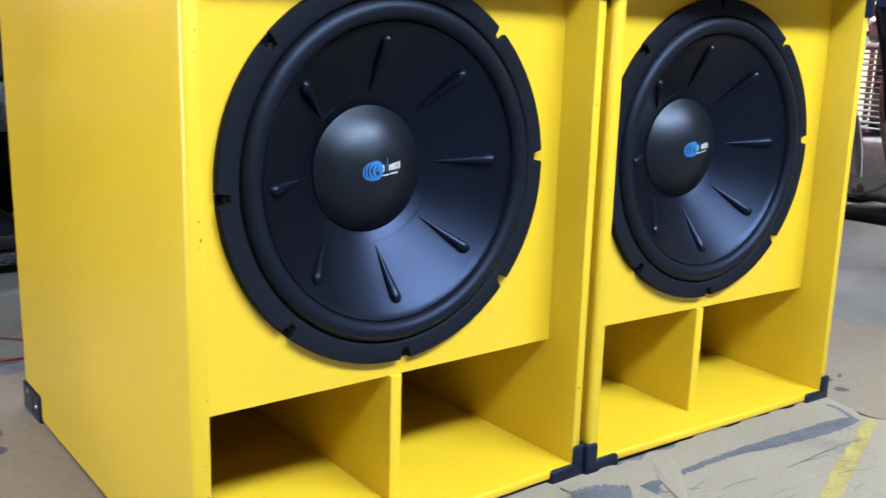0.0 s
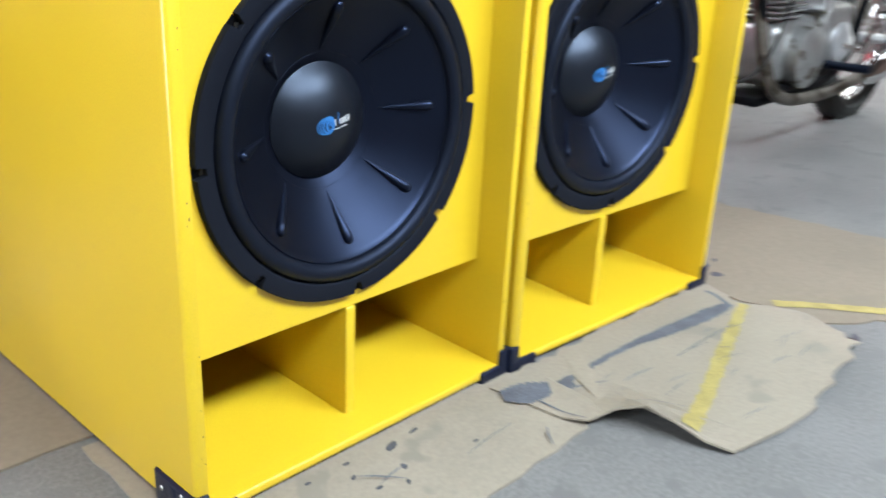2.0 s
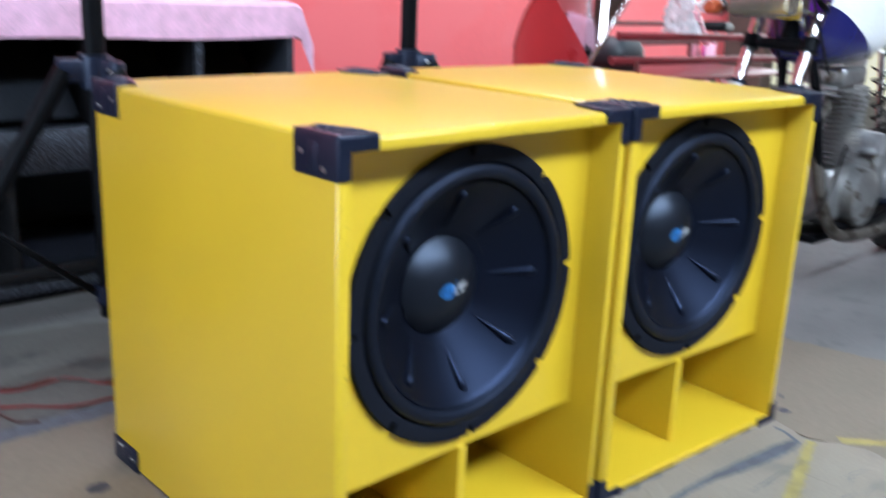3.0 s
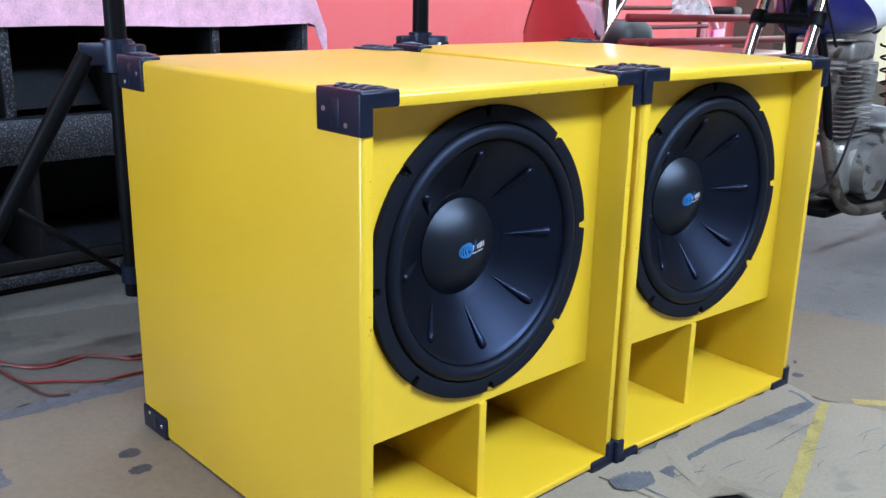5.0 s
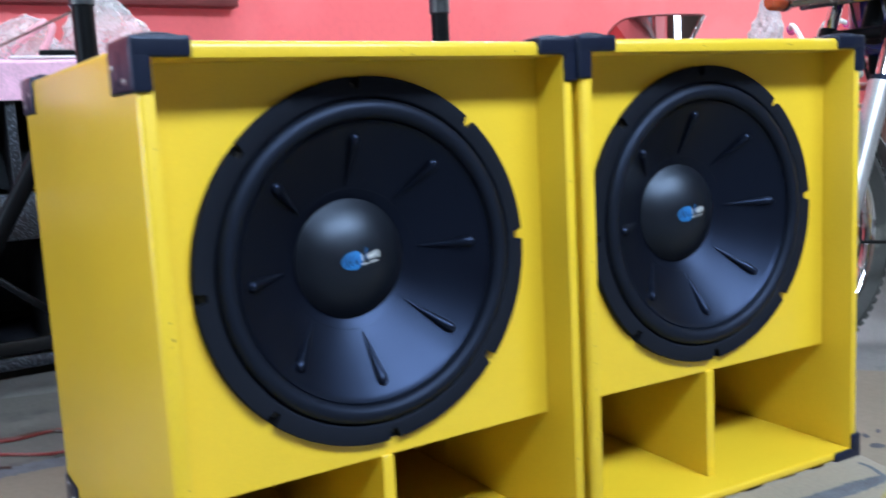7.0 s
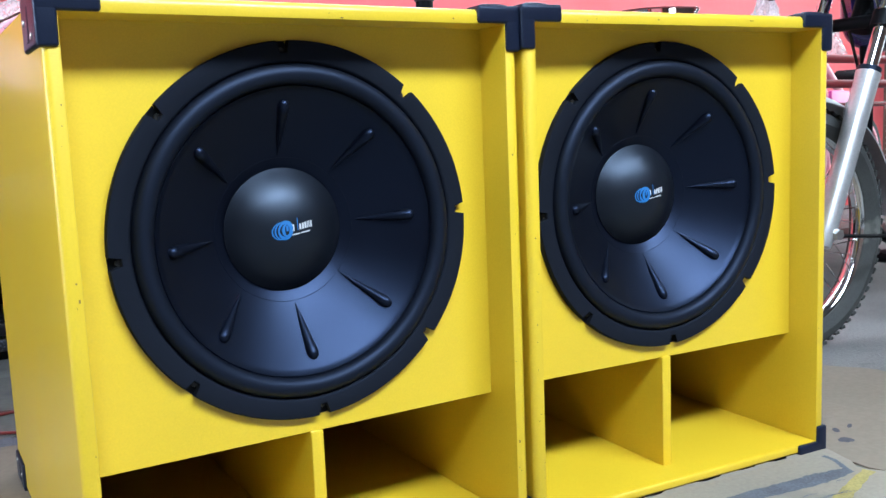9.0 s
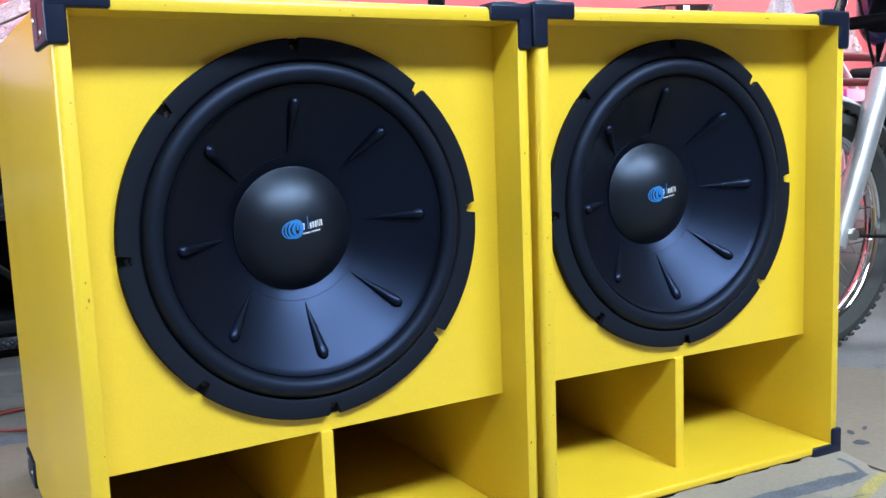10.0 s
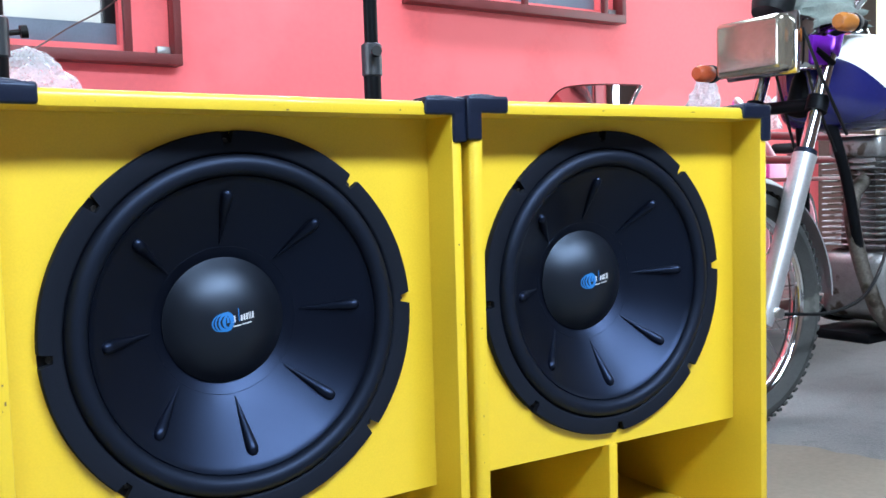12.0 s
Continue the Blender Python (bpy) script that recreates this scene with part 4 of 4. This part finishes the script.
for y in (-0.088, 0.088):
    low = bpart("fork_leg", tube([on_fork(0.265, y), on_fork(0.30, y), on_fork(0.33, y), on_fork(0.63, y), on_fork(0.652, y)], [0.020, 0.024, 0.0245, 0.027, 0.0285], 18), FORKALLOY, None, "silver cast fork slider")
    part("fork_tube", tube([on_fork(0.650, y), on_fork(0.95, y)], 0.0165, 16), CHROME, low)
    part("dust_seal", tube([on_fork(0.650, y), on_fork(0.664, y)], 0.0265, 16), RUBBER, low)
    part("fork_clamp", tube([on_fork(0.756, y), on_fork(0.790, y)], 0.0255, 14), BLACKMETAL, low)
    part("axle_nut", tube([(AX, y * 1.0, AZ), (AX, y * 1.38, AZ)], 0.013, 6), STEEL, low)
lowyoke = tube([on_fork(0.774, -0.10), on_fork(0.774, 0.10)], 0.016, 10)
bpart("lower_yoke", lowyoke, BLACKMETAL)
bpart("upper_yoke", tube([on_fork(0.925, -0.10), on_fork(0.925, 0.10)], 0.020, 10), PURPLE, None, "purple anodised fork yoke")
for y in (-0.088, 0.088):
    bpart("yoke_cap", tube([on_fork(0.895, y), on_fork(0.945, y)], 0.022, 14), PURPLE)
    bpart("lamp_bracket", box(on_fork(0.90, y)[0] - 0.085, on_fork(0.90, y)[0] - 0.012, y - 0.012, y + 0.004, 0.865, 0.935, 0.006, 2), PURPLE, None, "purple anodised lamp bracket")
bpart("steering_head", tube([(1.90 - 2.3, 0, 0.76), (1.975 - 2.3, 0, 0.94)], 0.028, 12), BLACKMETAL)
# mudguard
mg = bmesh.new()
rows = []
for k in range(33):
    a = radians(2 + 142 * k / 32)
    row = []
    for j in range(9):
        v = -1 + j / 4
        rr = 0.322 - 0.022 * abs(v) ** 2.2
        row.append(mg.verts.new((AX + rr * math.cos(a), 0.055 * v, AZ + rr * math.sin(a))))
    rows.append(row)
for a, b in zip(rows, rows[1:]):
    for j in range(8):
        mg.faces.new((a[j], a[j + 1], b[j + 1], b[j]))
bmesh.ops.recalc_face_normals(mg, faces=mg.faces)
bmesh.ops.solidify(mg, geom=mg.faces[:], thickness=0.003)
guard = bpart("front_mudguard", smooth(mg, 50), GREYPAINT, None, "dull silver front mudguard")
for y in (-0.062, 0.062):
    part("stay", tube([(AX + 0.02, y * 1.2, AZ + 0.08), (AX + 0.10, y, AZ + 0.295)], 0.005, 6), ALLOY, guard)
# headlamp
hl = bpart("headlamp", box(1.775 - 2.3, 1.88 - 2.3, -0.092, 0.105, 0.852, 0.985, 0.022, 4), CHROME, None, "rectangular chrome headlamp")
part("lens", box(1.722 - 2.3, 1.778 - 2.3, -0.088, 0.104, 0.848, 0.982, 0.016, 4), LENS, hl, "smooth smoked lens")
part("reflector", lathe([(0, 0.010), (0.030, 0.012), (0.055, 0.030), (0.060, 0.040)], 28, Matrix.Translation((1.768 - 2.3, 0.008, 0.915)) @ pose(0, 0, 0, 0, -90, 0)), ALLOY, hl)
part("bezel", box(1.772 - 2.3, 1.786 - 2.3, -0.095, 0.110, 0.842, 0.989, 0.006, 2), CHROME, hl)
for y in (-0.115, 0.115):
    bpart("headlamp_bracket", tube([(1.84 - 2.3, y * 0.85, 0.90), on_fork(0.87, y * 0.9)], 0.008, 8), BLACKMETAL)


def indicator(x, y, z, out, lens):
    st = bpart("indicator", lathe([(0, 0.0), (0.012, 0.0), (0.012, 0.02), (0.021, 0.030), (0.023, 0.045), (0.019, 0.050)], 24, Matrix.Translation((x + 0.045, y, z)) @ pose(0, 0, 0, 0, -90, 0)), BLACKPAINT)
    part("lens", lathe([(0.019, 0.046), (0.022, 0.052), (0.021, 0.090), (0.015, 0.100), (0, 0.103)], 24, Matrix.Translation((x + 0.045, y, z)) @ pose(0, 0, 0, 0, -90, 0)), lens, st, "ribbed amber lens")
    part("stalk", tube([(x + 0.045, y, z), (x + 0.05, y - out * 0.05, z - 0.005), (x + 0.06, y - out * 0.11, z - 0.01)], 0.008, 8), BLACKMETAL, st)


indicator(1.855 - 2.3, -0.180, 0.950, -1, AMBER)
indicator(1.765 - 2.3, 0.150, 0.868, 1, REDLENS)
# handlebar, meters and levers
bpart("handlebar", tube(arc([(2.09 - 2.3, -0.34, 1.14), (2.03 - 2.3, -0.22, 1.16), (1.965 - 2.3, -0.09, 0.985), (1.965 - 2.3, 0.09, 0.985), (2.03 - 2.3, 0.22, 1.16), (2.09 - 2.3, 0.34, 1.14)], 6), 0.011, 10), CHROME, None, "chromed handlebar")
for s in (-1, 1):
    bpart("grip", tube([(2.035 - 2.3, 0.235 * s, 1.16), (2.10 - 2.3, 0.36 * s, 1.138)], 0.017, 12), RUBBER)
    bpart("lever", tube([(1.99 - 2.3, 0.22 * s, 1.155), (2.02 - 2.3, 0.36 * s, 1.135)], 0.006, 8), ALLOY)
bpart("meter_housing", lathe([(0, 0), (0.045, 0.0), (0.052, 0.03), (0.050, 0.06), (0, 0.065)], 28, Matrix.Translation((1.86 - 2.3, 0.045, 1.005)) @ pose(0, 0, 0, 0, 25, 0)), BLACKPAINT)
for k, (p, q) in enumerate((((1.80, -0.09, 0.95), (1.93, -0.12, 0.70)), ((1.85, 0.05, 0.97), (1.96, 0.03, 0.62)), ((1.86, -0.04, 0.97), (1.93, -0.09, 0.66)))):
    bpart("control_cable", tube(arc([(p[0] - 2.3, p[1], p[2]), ((p[0] + q[0]) / 2 - 2.33, p[1] - 0.03, (p[2] + q[2]) / 2), (q[0] - 2.3, q[1], q[2])], 8), 0.004, 6), BLACKPAINT)
bpart("brake_cable", tube(arc([(AX + 0.01, -0.10, AZ - 0.005), (AX + 0.18, -0.135, AZ - 0.012), (AX + 0.36, -0.12, AZ + 0.03), (AX + 0.5, -0.10, AZ + 0.18)], 8), 0.0045, 6), BLACKPAINT)
rag = bag(1.965 - 2.3, -0.02, 0.965, 0.085, 0.13, 0.10, 21.0)
bpart("rag", smooth(rag, 80), mat("rag_cloth", (0.16, 0.19, 0.17), 0.95, var=0.3, scale=30, fine=300, bump=0.4), None, "grey green rag stuffed over the handlebar")
# tank and seat
tank = bmesh.new()
secs = []
TANK = [(0.0, 0.035, 0.80, 0.90), (0.05, 0.085, 0.745, 0.925), (0.16, 0.122, 0.715, 0.950), (0.4, 0.140, 0.715, 0.962), (0.7, 0.124, 0.740, 0.940), (0.93, 0.085, 0.775, 0.885), (1.0, 0.05, 0.80, 0.86)]
widths = arc([(f, w, 0) for f, w, lo, hi in TANK], 9)
depths = arc([(f, lo, hi) for f, w, lo, hi in TANK], 9)
for (f, w, _), (_, lo, hi) in zip(widths, depths):
    ring = []
    for k in range(64):
        a = 2 * math.pi * k / 64
        ca, sa = math.cos(a), math.sin(a)
        ring.append(tank.verts.new((1.915 - 2.3 + 0.57 * f, w * math.copysign(abs(ca) ** 0.62, ca), (lo + hi) / 2 + (hi - lo) / 2 * math.copysign(abs(sa) ** 0.7, sa))))
    secs.append(ring)
for a, b in zip(secs, secs[1:]):
    for k in range(64):
        tank.faces.new((a[k], a[(k + 1) % 64], b[(k + 1) % 64], b[k]))
tank.faces.new(secs[0])
tank.faces.new(secs[-1])
bmesh.ops.recalc_face_normals(tank, faces=tank.faces)
flash = tank.copy()
bmesh.ops.bisect_plane(flash, geom=flash.verts[:] + flash.edges[:] + flash.faces[:], plane_co=(-0.415, 0, 0.925), plane_no=(0.60, 0, 1), clear_inner=True)
flash.normal_update()
for v in flash.verts:
    v.co += v.normal * 0.0012
tk = bpart("fuel_tank", smooth(tank, 60), TANKBLUE, None, "glossy dark blue fuel tank")
part("tank_flash", smooth(flash, 60), WHITEPAINT, tk, "white painted upper flash")
part("filler_cap", lathe([(0, 0.985), (0.028, 0.984), (0.032, 0.972), (0.032, 0.95)], 24, Matrix.Translation((2.16 - 2.3, 0, 0))), CHROME, tk)
bpart("seat", box(2.44 - 2.3, 3.08 - 2.3, -0.115, 0.115, 0.775, 0.860, 0.032, 4), SEATVINYL, None, "black vinyl seat")
bpart("side_cover", box(2.47 - 2.3, 2.72 - 2.3, -0.125, -0.105, 0.55, 0.735, 0.009, 3), WHITEPAINT, None, "white side cover")
bpart("side_cover", box(2.47 - 2.3, 2.72 - 2.3, 0.105, 0.125, 0.55, 0.735, 0.009, 3), WHITEPAINT)
# frame tubes
for s in (-1, 1):
    bpart("frame_tube", tube(arc([(1.945 - 2.3, 0.025 * s, 0.86), (2.02 - 2.3, 0.06 * s, 0.60), (2.09 - 2.3, 0.09 * s, 0.28), (2.30 - 2.3, 0.10 * s, 0.20), (2.62 - 2.3, 0.10 * s, 0.24), (2.70 - 2.3, 0.11 * s, 0.45)], 6), 0.014, 10), BLACKMETAL)
    bpart("seat_rail", tube([(2.40 - 2.3, 0.08 * s, 0.745), (3.12 - 2.3, 0.10 * s, 0.76)], 0.012, 8), BLACKMETAL)
    bpart("swing_arm", tube([(2.66 - 2.3, 0.075 * s, 0.33), (RX, 0.088 * s, AZ)], 0.017, 10), GREYPAINT)
    sh = bpart("shock_absorber", tube([(RX - 0.03, 0.115 * s, AZ + 0.03), (RX - 0.14, 0.115 * s, 0.73)], 0.013, 10), CHROME)
    coil = [(RX - 0.045 - 0.09 * f + 0.028 * math.cos(40 * f), 0.115 * s + 0.028 * math.sin(40 * f), AZ + 0.08 + 0.30 * f) for f in (k / 90 for k in range(91))]
    part("spring", tube(coil, 0.0045, 6), BLACKMETAL, sh)
bpart("top_tube", tube([(1.95 - 2.3, 0, 0.86), (2.45 - 2.3, 0, 0.74)], 0.020, 10), BLACKMETAL)
# engine
eng = bpart("crankcase", box(2.13 - 2.3, 2.52 - 2.3, -0.095, 0.095, 0.215, 0.405, 0.040, 4), ALLOY, None, "grimy cast alloy crankcase")
part("clutch_cover", lathe([(0, 0.055), (0.055, 0.055), (0.090, 0.040), (0.098, 0.0), (0.098, -0.03)], 36, Matrix.Translation((2.29 - 2.3, -0.095, 0.30)) @ Yw), ALLOY, eng)
part("sprocket_cover", lathe([(0, 0.050), (0.040, 0.048), (0.066, 0.030), (0.070, 0.0), (0.070, -0.03)], 32, Matrix.Translation((2.56 - 2.3, -0.085, 0.315)) @ Yw), FORKALLOY, eng, "bright alloy cover")
part("gearbox_cover", box(2.44 - 2.3, 2.66 - 2.3, -0.105, 0.06, 0.25, 0.44, 0.030, 3), ALLOY, eng)
part("starter_housing", lathe([(0, 0.09), (0.035, 0.085), (0.042, 0.0), (0.042, -0.08)], 24, Matrix.Translation((2.43 - 2.3, -0.02, 0.455)) @ Yw), FORKALLOY, eng)
cyl = bpart("cylinder", box(2.165 - 2.3, 2.285 - 2.3, -0.055, 0.055, 0.39, 0.655, 0.02, 2), ALLOY, None, "finned alloy cylinder")
for k in range(15):
    z = 0.415 + 0.0155 * k
    part("fin", box(2.135 - 2.3, 2.315 - 2.3, -0.085, 0.085, z, z + 0.0045, 0.002, 1), ALLOY, cyl)
part("cylinder_head", box(2.145 - 2.3, 2.305 - 2.3, -0.075, 0.075, 0.648, 0.705, 0.016, 3), ALLOY, cyl)
bpart("carburettor", lathe([(0, 0.06), (0.034, 0.06), (0.038, 0.02), (0.03, -0.06), (0, -0.06)], 20, Matrix.Translation((2.40 - 2.3, -0.01, 0.575))), ALLOY)
bpart("exhaust_pipe", tube(arc([(2.16 - 2.3, -0.03, 0.60), (2.06 - 2.3, -0.05, 0.52), (2.06 - 2.3, -0.09, 0.34), (2.13 - 2.3, -0.125, 0.205), (2.40 - 2.3, -0.135, 0.175), (2.70 - 2.3, -0.145, 0.20)], 7), 0.019, 14), mat("stained_pipe", (0.13, 0.115, 0.10), 0.5, metal=0.7, var=0.4, scale=20, spots=(0.05, 0.04, 0.03), spot_scale=14, spot_cut=0.5), None, "stained steel exhaust pipe")
bpart("silencer", tube([(2.68 - 2.3, -0.15, 0.20), (2.74 - 2.3, -0.155, 0.21), (3.32 - 2.3, -0.175, 0.30), (3.36 - 2.3, -0.175, 0.305)], [0.02, 0.040, 0.044, 0.03], 18), CHROME, None, "chrome silencer")
bpart("footpeg", tube([(2.50 - 2.3, -0.10, 0.255), (2.50 - 2.3, -0.24, 0.260)], 0.014, 10), RUBBER)
bpart("kick_lever", tube(arc([(2.52 - 2.3, -0.13, 0.32), (2.62 - 2.3, -0.155, 0.30), (2.72 - 2.3, -0.16, 0.39), (2.72 - 2.3, -0.22, 0.40)], 5), 0.009, 8), CHROME)
bpart("skid_plate", box(2.08 - 2.3, 2.46 - 2.3, -0.09, 0.09, 0.165, 0.195, 0.012, 2), BLACKMETAL)
bpart("rear_mudguard", box(2.82 - 2.3, 3.18 - 2.3, -0.055, 0.055, 0.63, 0.70, 0.03, 3), GREYPAINT)
bpart("chain_case", box(2.62 - 2.3, RX + 0.06, 0.075, 0.105, 0.315, 0.385, 0.014, 2), BLACKMETAL)

# ---- sidecar nose, carrier and the pink bicycle ----
side = tagged(empty("sidecar", pose(2.0, 1.08, 0)), "tricycle sidecar with a mirror polished nose and maroon carrier rails", "sidecar")
nose = bmesh.new()
plan = [(0.02, 0.0), (-0.025, 0.07), (-0.045, 0.15), (-0.048, 0.25), (-0.035, 0.35), (-0.010, 0.45), (0.03, 0.55)]
line = arc([(x, y, 0) for x, y in plan], 10)
walked = [0.0]
for a, b in zip(line, line[1:]):
    walked.append(walked[-1] + (b - a).length)


def along(s):
    """The point of the nose's plan at that length along it."""
    for k in range(len(walked) - 1):
        if s <= walked[k + 1]:
            return line[k].lerp(line[k + 1], (s - walked[k]) / (walked[k + 1] - walked[k]))
    return line[-1].copy()


NU, NV = 120, 90
rows = []
for i in range(NU + 1):
    row = []
    for j in range(NV + 1):
        u, v = i / NU, j / NV
        far = u * walked[-1]
        top = 0.902 + 0.020 * math.sin(math.pi * min(1, far / 0.6)) - 2.6 * max(0, far - 0.28) ** 2
        z = 0.25 + (top - 0.25) * v
        cut = 0.50 * max(0, 0.902 - z) * (1 - u)
        p = along(min(walked[-1], far + cut))
        row.append(nose.verts.new((p.x - 0.03 * (0.9 - z) * (1 - 1.6 * u), p.y, z)))
    rows.append(row)
cowl = bmesh.new()
for i, (a, b) in enumerate(zip(rows, rows[1:])):
    for j in range(NV):
        quad = (a[j], b[j], b[j + 1], a[j + 1])
        z = sum(v.co.z for v in quad) / 4
        if (i + 0.5) / NU < 0.60 * (z - 0.655) / 0.25:
            nose.faces.new(quad)
        else:
            cowl.faces.new([cowl.verts.new(v.co) for v in quad])
bmesh.ops.remove_doubles(cowl, verts=cowl.verts, dist=0.0001)
bmesh.ops.recalc_face_normals(nose, faces=nose.faces)
bmesh.ops.recalc_face_normals(cowl, faces=cowl.faces)
edge = [v.co.copy() for v in rows[0]]
rim = [r[-1].co.copy() for r in rows]
bmesh.ops.solidify(nose, geom=nose.faces[:], thickness=0.004)
bmesh.ops.delete(nose, geom=[v for v in nose.verts if not v.link_faces], context="VERTS")
bmesh.ops.solidify(cowl, geom=cowl.faces[:], thickness=0.004)
part("nose_cowl", smooth(cowl, 60), mat("cowl_red_paint", (0.42, 0.020, 0.024), 0.30, var=0.12, coat=0.6), side, "glossy deep red painted cowl")
part("nose_sheet", smooth(nose, 60), MIRROR, side, "mirror polished stainless steel nose")
part("nose_trim", tube(edge, 0.007, 10), CHROME, side, "bright edge trim")
part("nose_rim", tube(rim, 0.003, 8), MAROON, side)
part("bed", box(0.03, 1.22, -0.005, 0.52, 0.585, 0.600, 0.004), DARKMAROON, side, "dark maroon carrier bed")
for z in (0.668, 0.752):
    part("rail", tube([(-0.01 if z > 0.7 else -0.04, 0.02, z), (0.10, -0.02, z), (1.25, -0.03, z - 0.010)], 0.0145, 12), DARKMAROON, side, "maroon painted steel rail")
    part("rail", tube([(0.10, 0.52, z + 0.02), (1.25, 0.50, z + 0.02)], 0.010, 10), MAROON, side)
for x in (0.05, 1.20):
    part("post", tube([(x, -0.025, 0.06), (x, -0.025, 0.668 if x < 0.1 else 0.742)], 0.010, 10), MAROON, side)
    part("post", tube([(x, 0.51, 0.06), (x, 0.51, 0.772)], 0.010, 10), MAROON, side)
part("floor_pan", box(0.08, 0.98, -0.01, 0.53, 0.12, 0.16, 0.006), MAROON, side)
sw = Matrix.Translation((0.42, 0.60, 0.24)) @ Yw
tyre = part("wheel", lathe([(0.17, 0.03), (0.215, 0.035), (0.24, 0.0), (0.215, -0.035), (0.17, -0.03)], 48, sw, closed=True), TYRE, side)
part("rim", lathe([(0, 0.01), (0.17, 0.02), (0.17, -0.02), (0, -0.01)], 40, sw), ALLOY, tyre)
bic = tagged(empty("bicycle", pose(3.75, 1.84, 0.0, 0, 0, 20)), "pink child's bicycle with plastic wrapped handlebar", "bicycle")


def bw(x):
    c = Matrix.Translation((x, 0, 0.27)) @ Yw
    w = part("wheel", lathe([(0.235, 0.016), (0.258, 0.017), (0.270, 0.0), (0.258, -0.017), (0.235, -0.016)], 56, c, closed=True), TYRE, bic)
    part("rim", lathe([(0.222, 0.012), (0.236, 0.014), (0.236, -0.014), (0.222, -0.012)], 56, c, closed=True), PINKPAINT, w)
    for k in range(20):
        a = 2 * math.pi * k / 20
        part("spoke", tube([c @ Vector((0.02 * math.cos(a + 0.6), 0.02 * math.sin(a + 0.6), 0.02 * (-1) ** k)), c @ Vector((0.225 * math.cos(a), 0.225 * math.sin(a), 0))], 0.0014, 5, caps=False), CHROME, w)


bw(-0.42)
bw(0.42)
for a, b, r in (((-0.32, 0, 0.72), (0.02, 0, 0.32), 0.017), ((-0.33, 0, 0.81), (0.06, 0, 0.62), 0.019), ((0.02, 0, 0.32), (0.20, 0, 0.72), 0.015), ((0.02, 0, 0.32), (0.42, 0, 0.27), 0.011), ((0.18, 0, 0.58), (0.42, 0, 0.27), 0.010), ((-0.35, 0, 0.82), (-0.31, 0, 0.60), 0.017), ((-0.31, -0.045, 0.60), (-0.42, -0.045, 0.27), 0.011), ((-0.31, 0.045, 0.60), (-0.42, 0.045, 0.27), 0.011)):
    part("frame_tube", tube([a, b], r, 10), PINKPAINT, bic)
part("handlebar", tube(arc([(-0.24, -0.13, 0.955), (-0.31, -0.09, 0.965), (-0.35, 0, 0.86), (-0.31, 0.09, 0.965), (-0.24, 0.13, 0.955)], 6), 0.011, 8), WHITEPAINT, bic, "white bent handlebar")
for y in (-0.13, 0.13):
    part("grip", tube([(-0.26, y * 0.94, 0.957), (-0.18, y * 1.08, 0.950)], 0.017, 10), MAGENTA, bic)
part("saddle", box(0.09, 0.31, -0.07, 0.07, 0.72, 0.77, 0.022, 3), BLACKPAINT, bic, "black saddle")
part("chain_guard", box(-0.40, -0.13, -0.075, -0.058, 0.585, 0.665, 0.008, 3), MAGENTA, bic, "hot pink plastic side panel")
part("mudguard", tube([(-0.42 + 0.295 * math.cos(a), 0, 0.27 + 0.295 * math.sin(a)) for a in (radians(20 + 10 * k) for k in range(14))], 0.018, 8), MAGENTA, bic, "magenta plastic mudguard")
part("wrap", bag(-0.33, -0.05, 0.82, 0.050, 0.050, 0.15, 11.0), PLASTIC, bic, "clear plastic wrapping")
tagged(part("plastic_bag", bag(2.325, 1.075, 0.764, 0.072, 0.06, 0.20, 14.0, -0.02), BAGWHITE), "cloudy white plastic bag resting on the maroon rail", "plastic bag")
tagged(part("seat_cushion", smooth(box(2.16, 2.36, 1.22, 1.48, 0.601, 0.735, 0.060, 5), 60), mat("slate_vinyl", (0.022, 0.027, 0.033), 0.5)), "dark slate padded cushion lying on the carrier bed", "cushion")
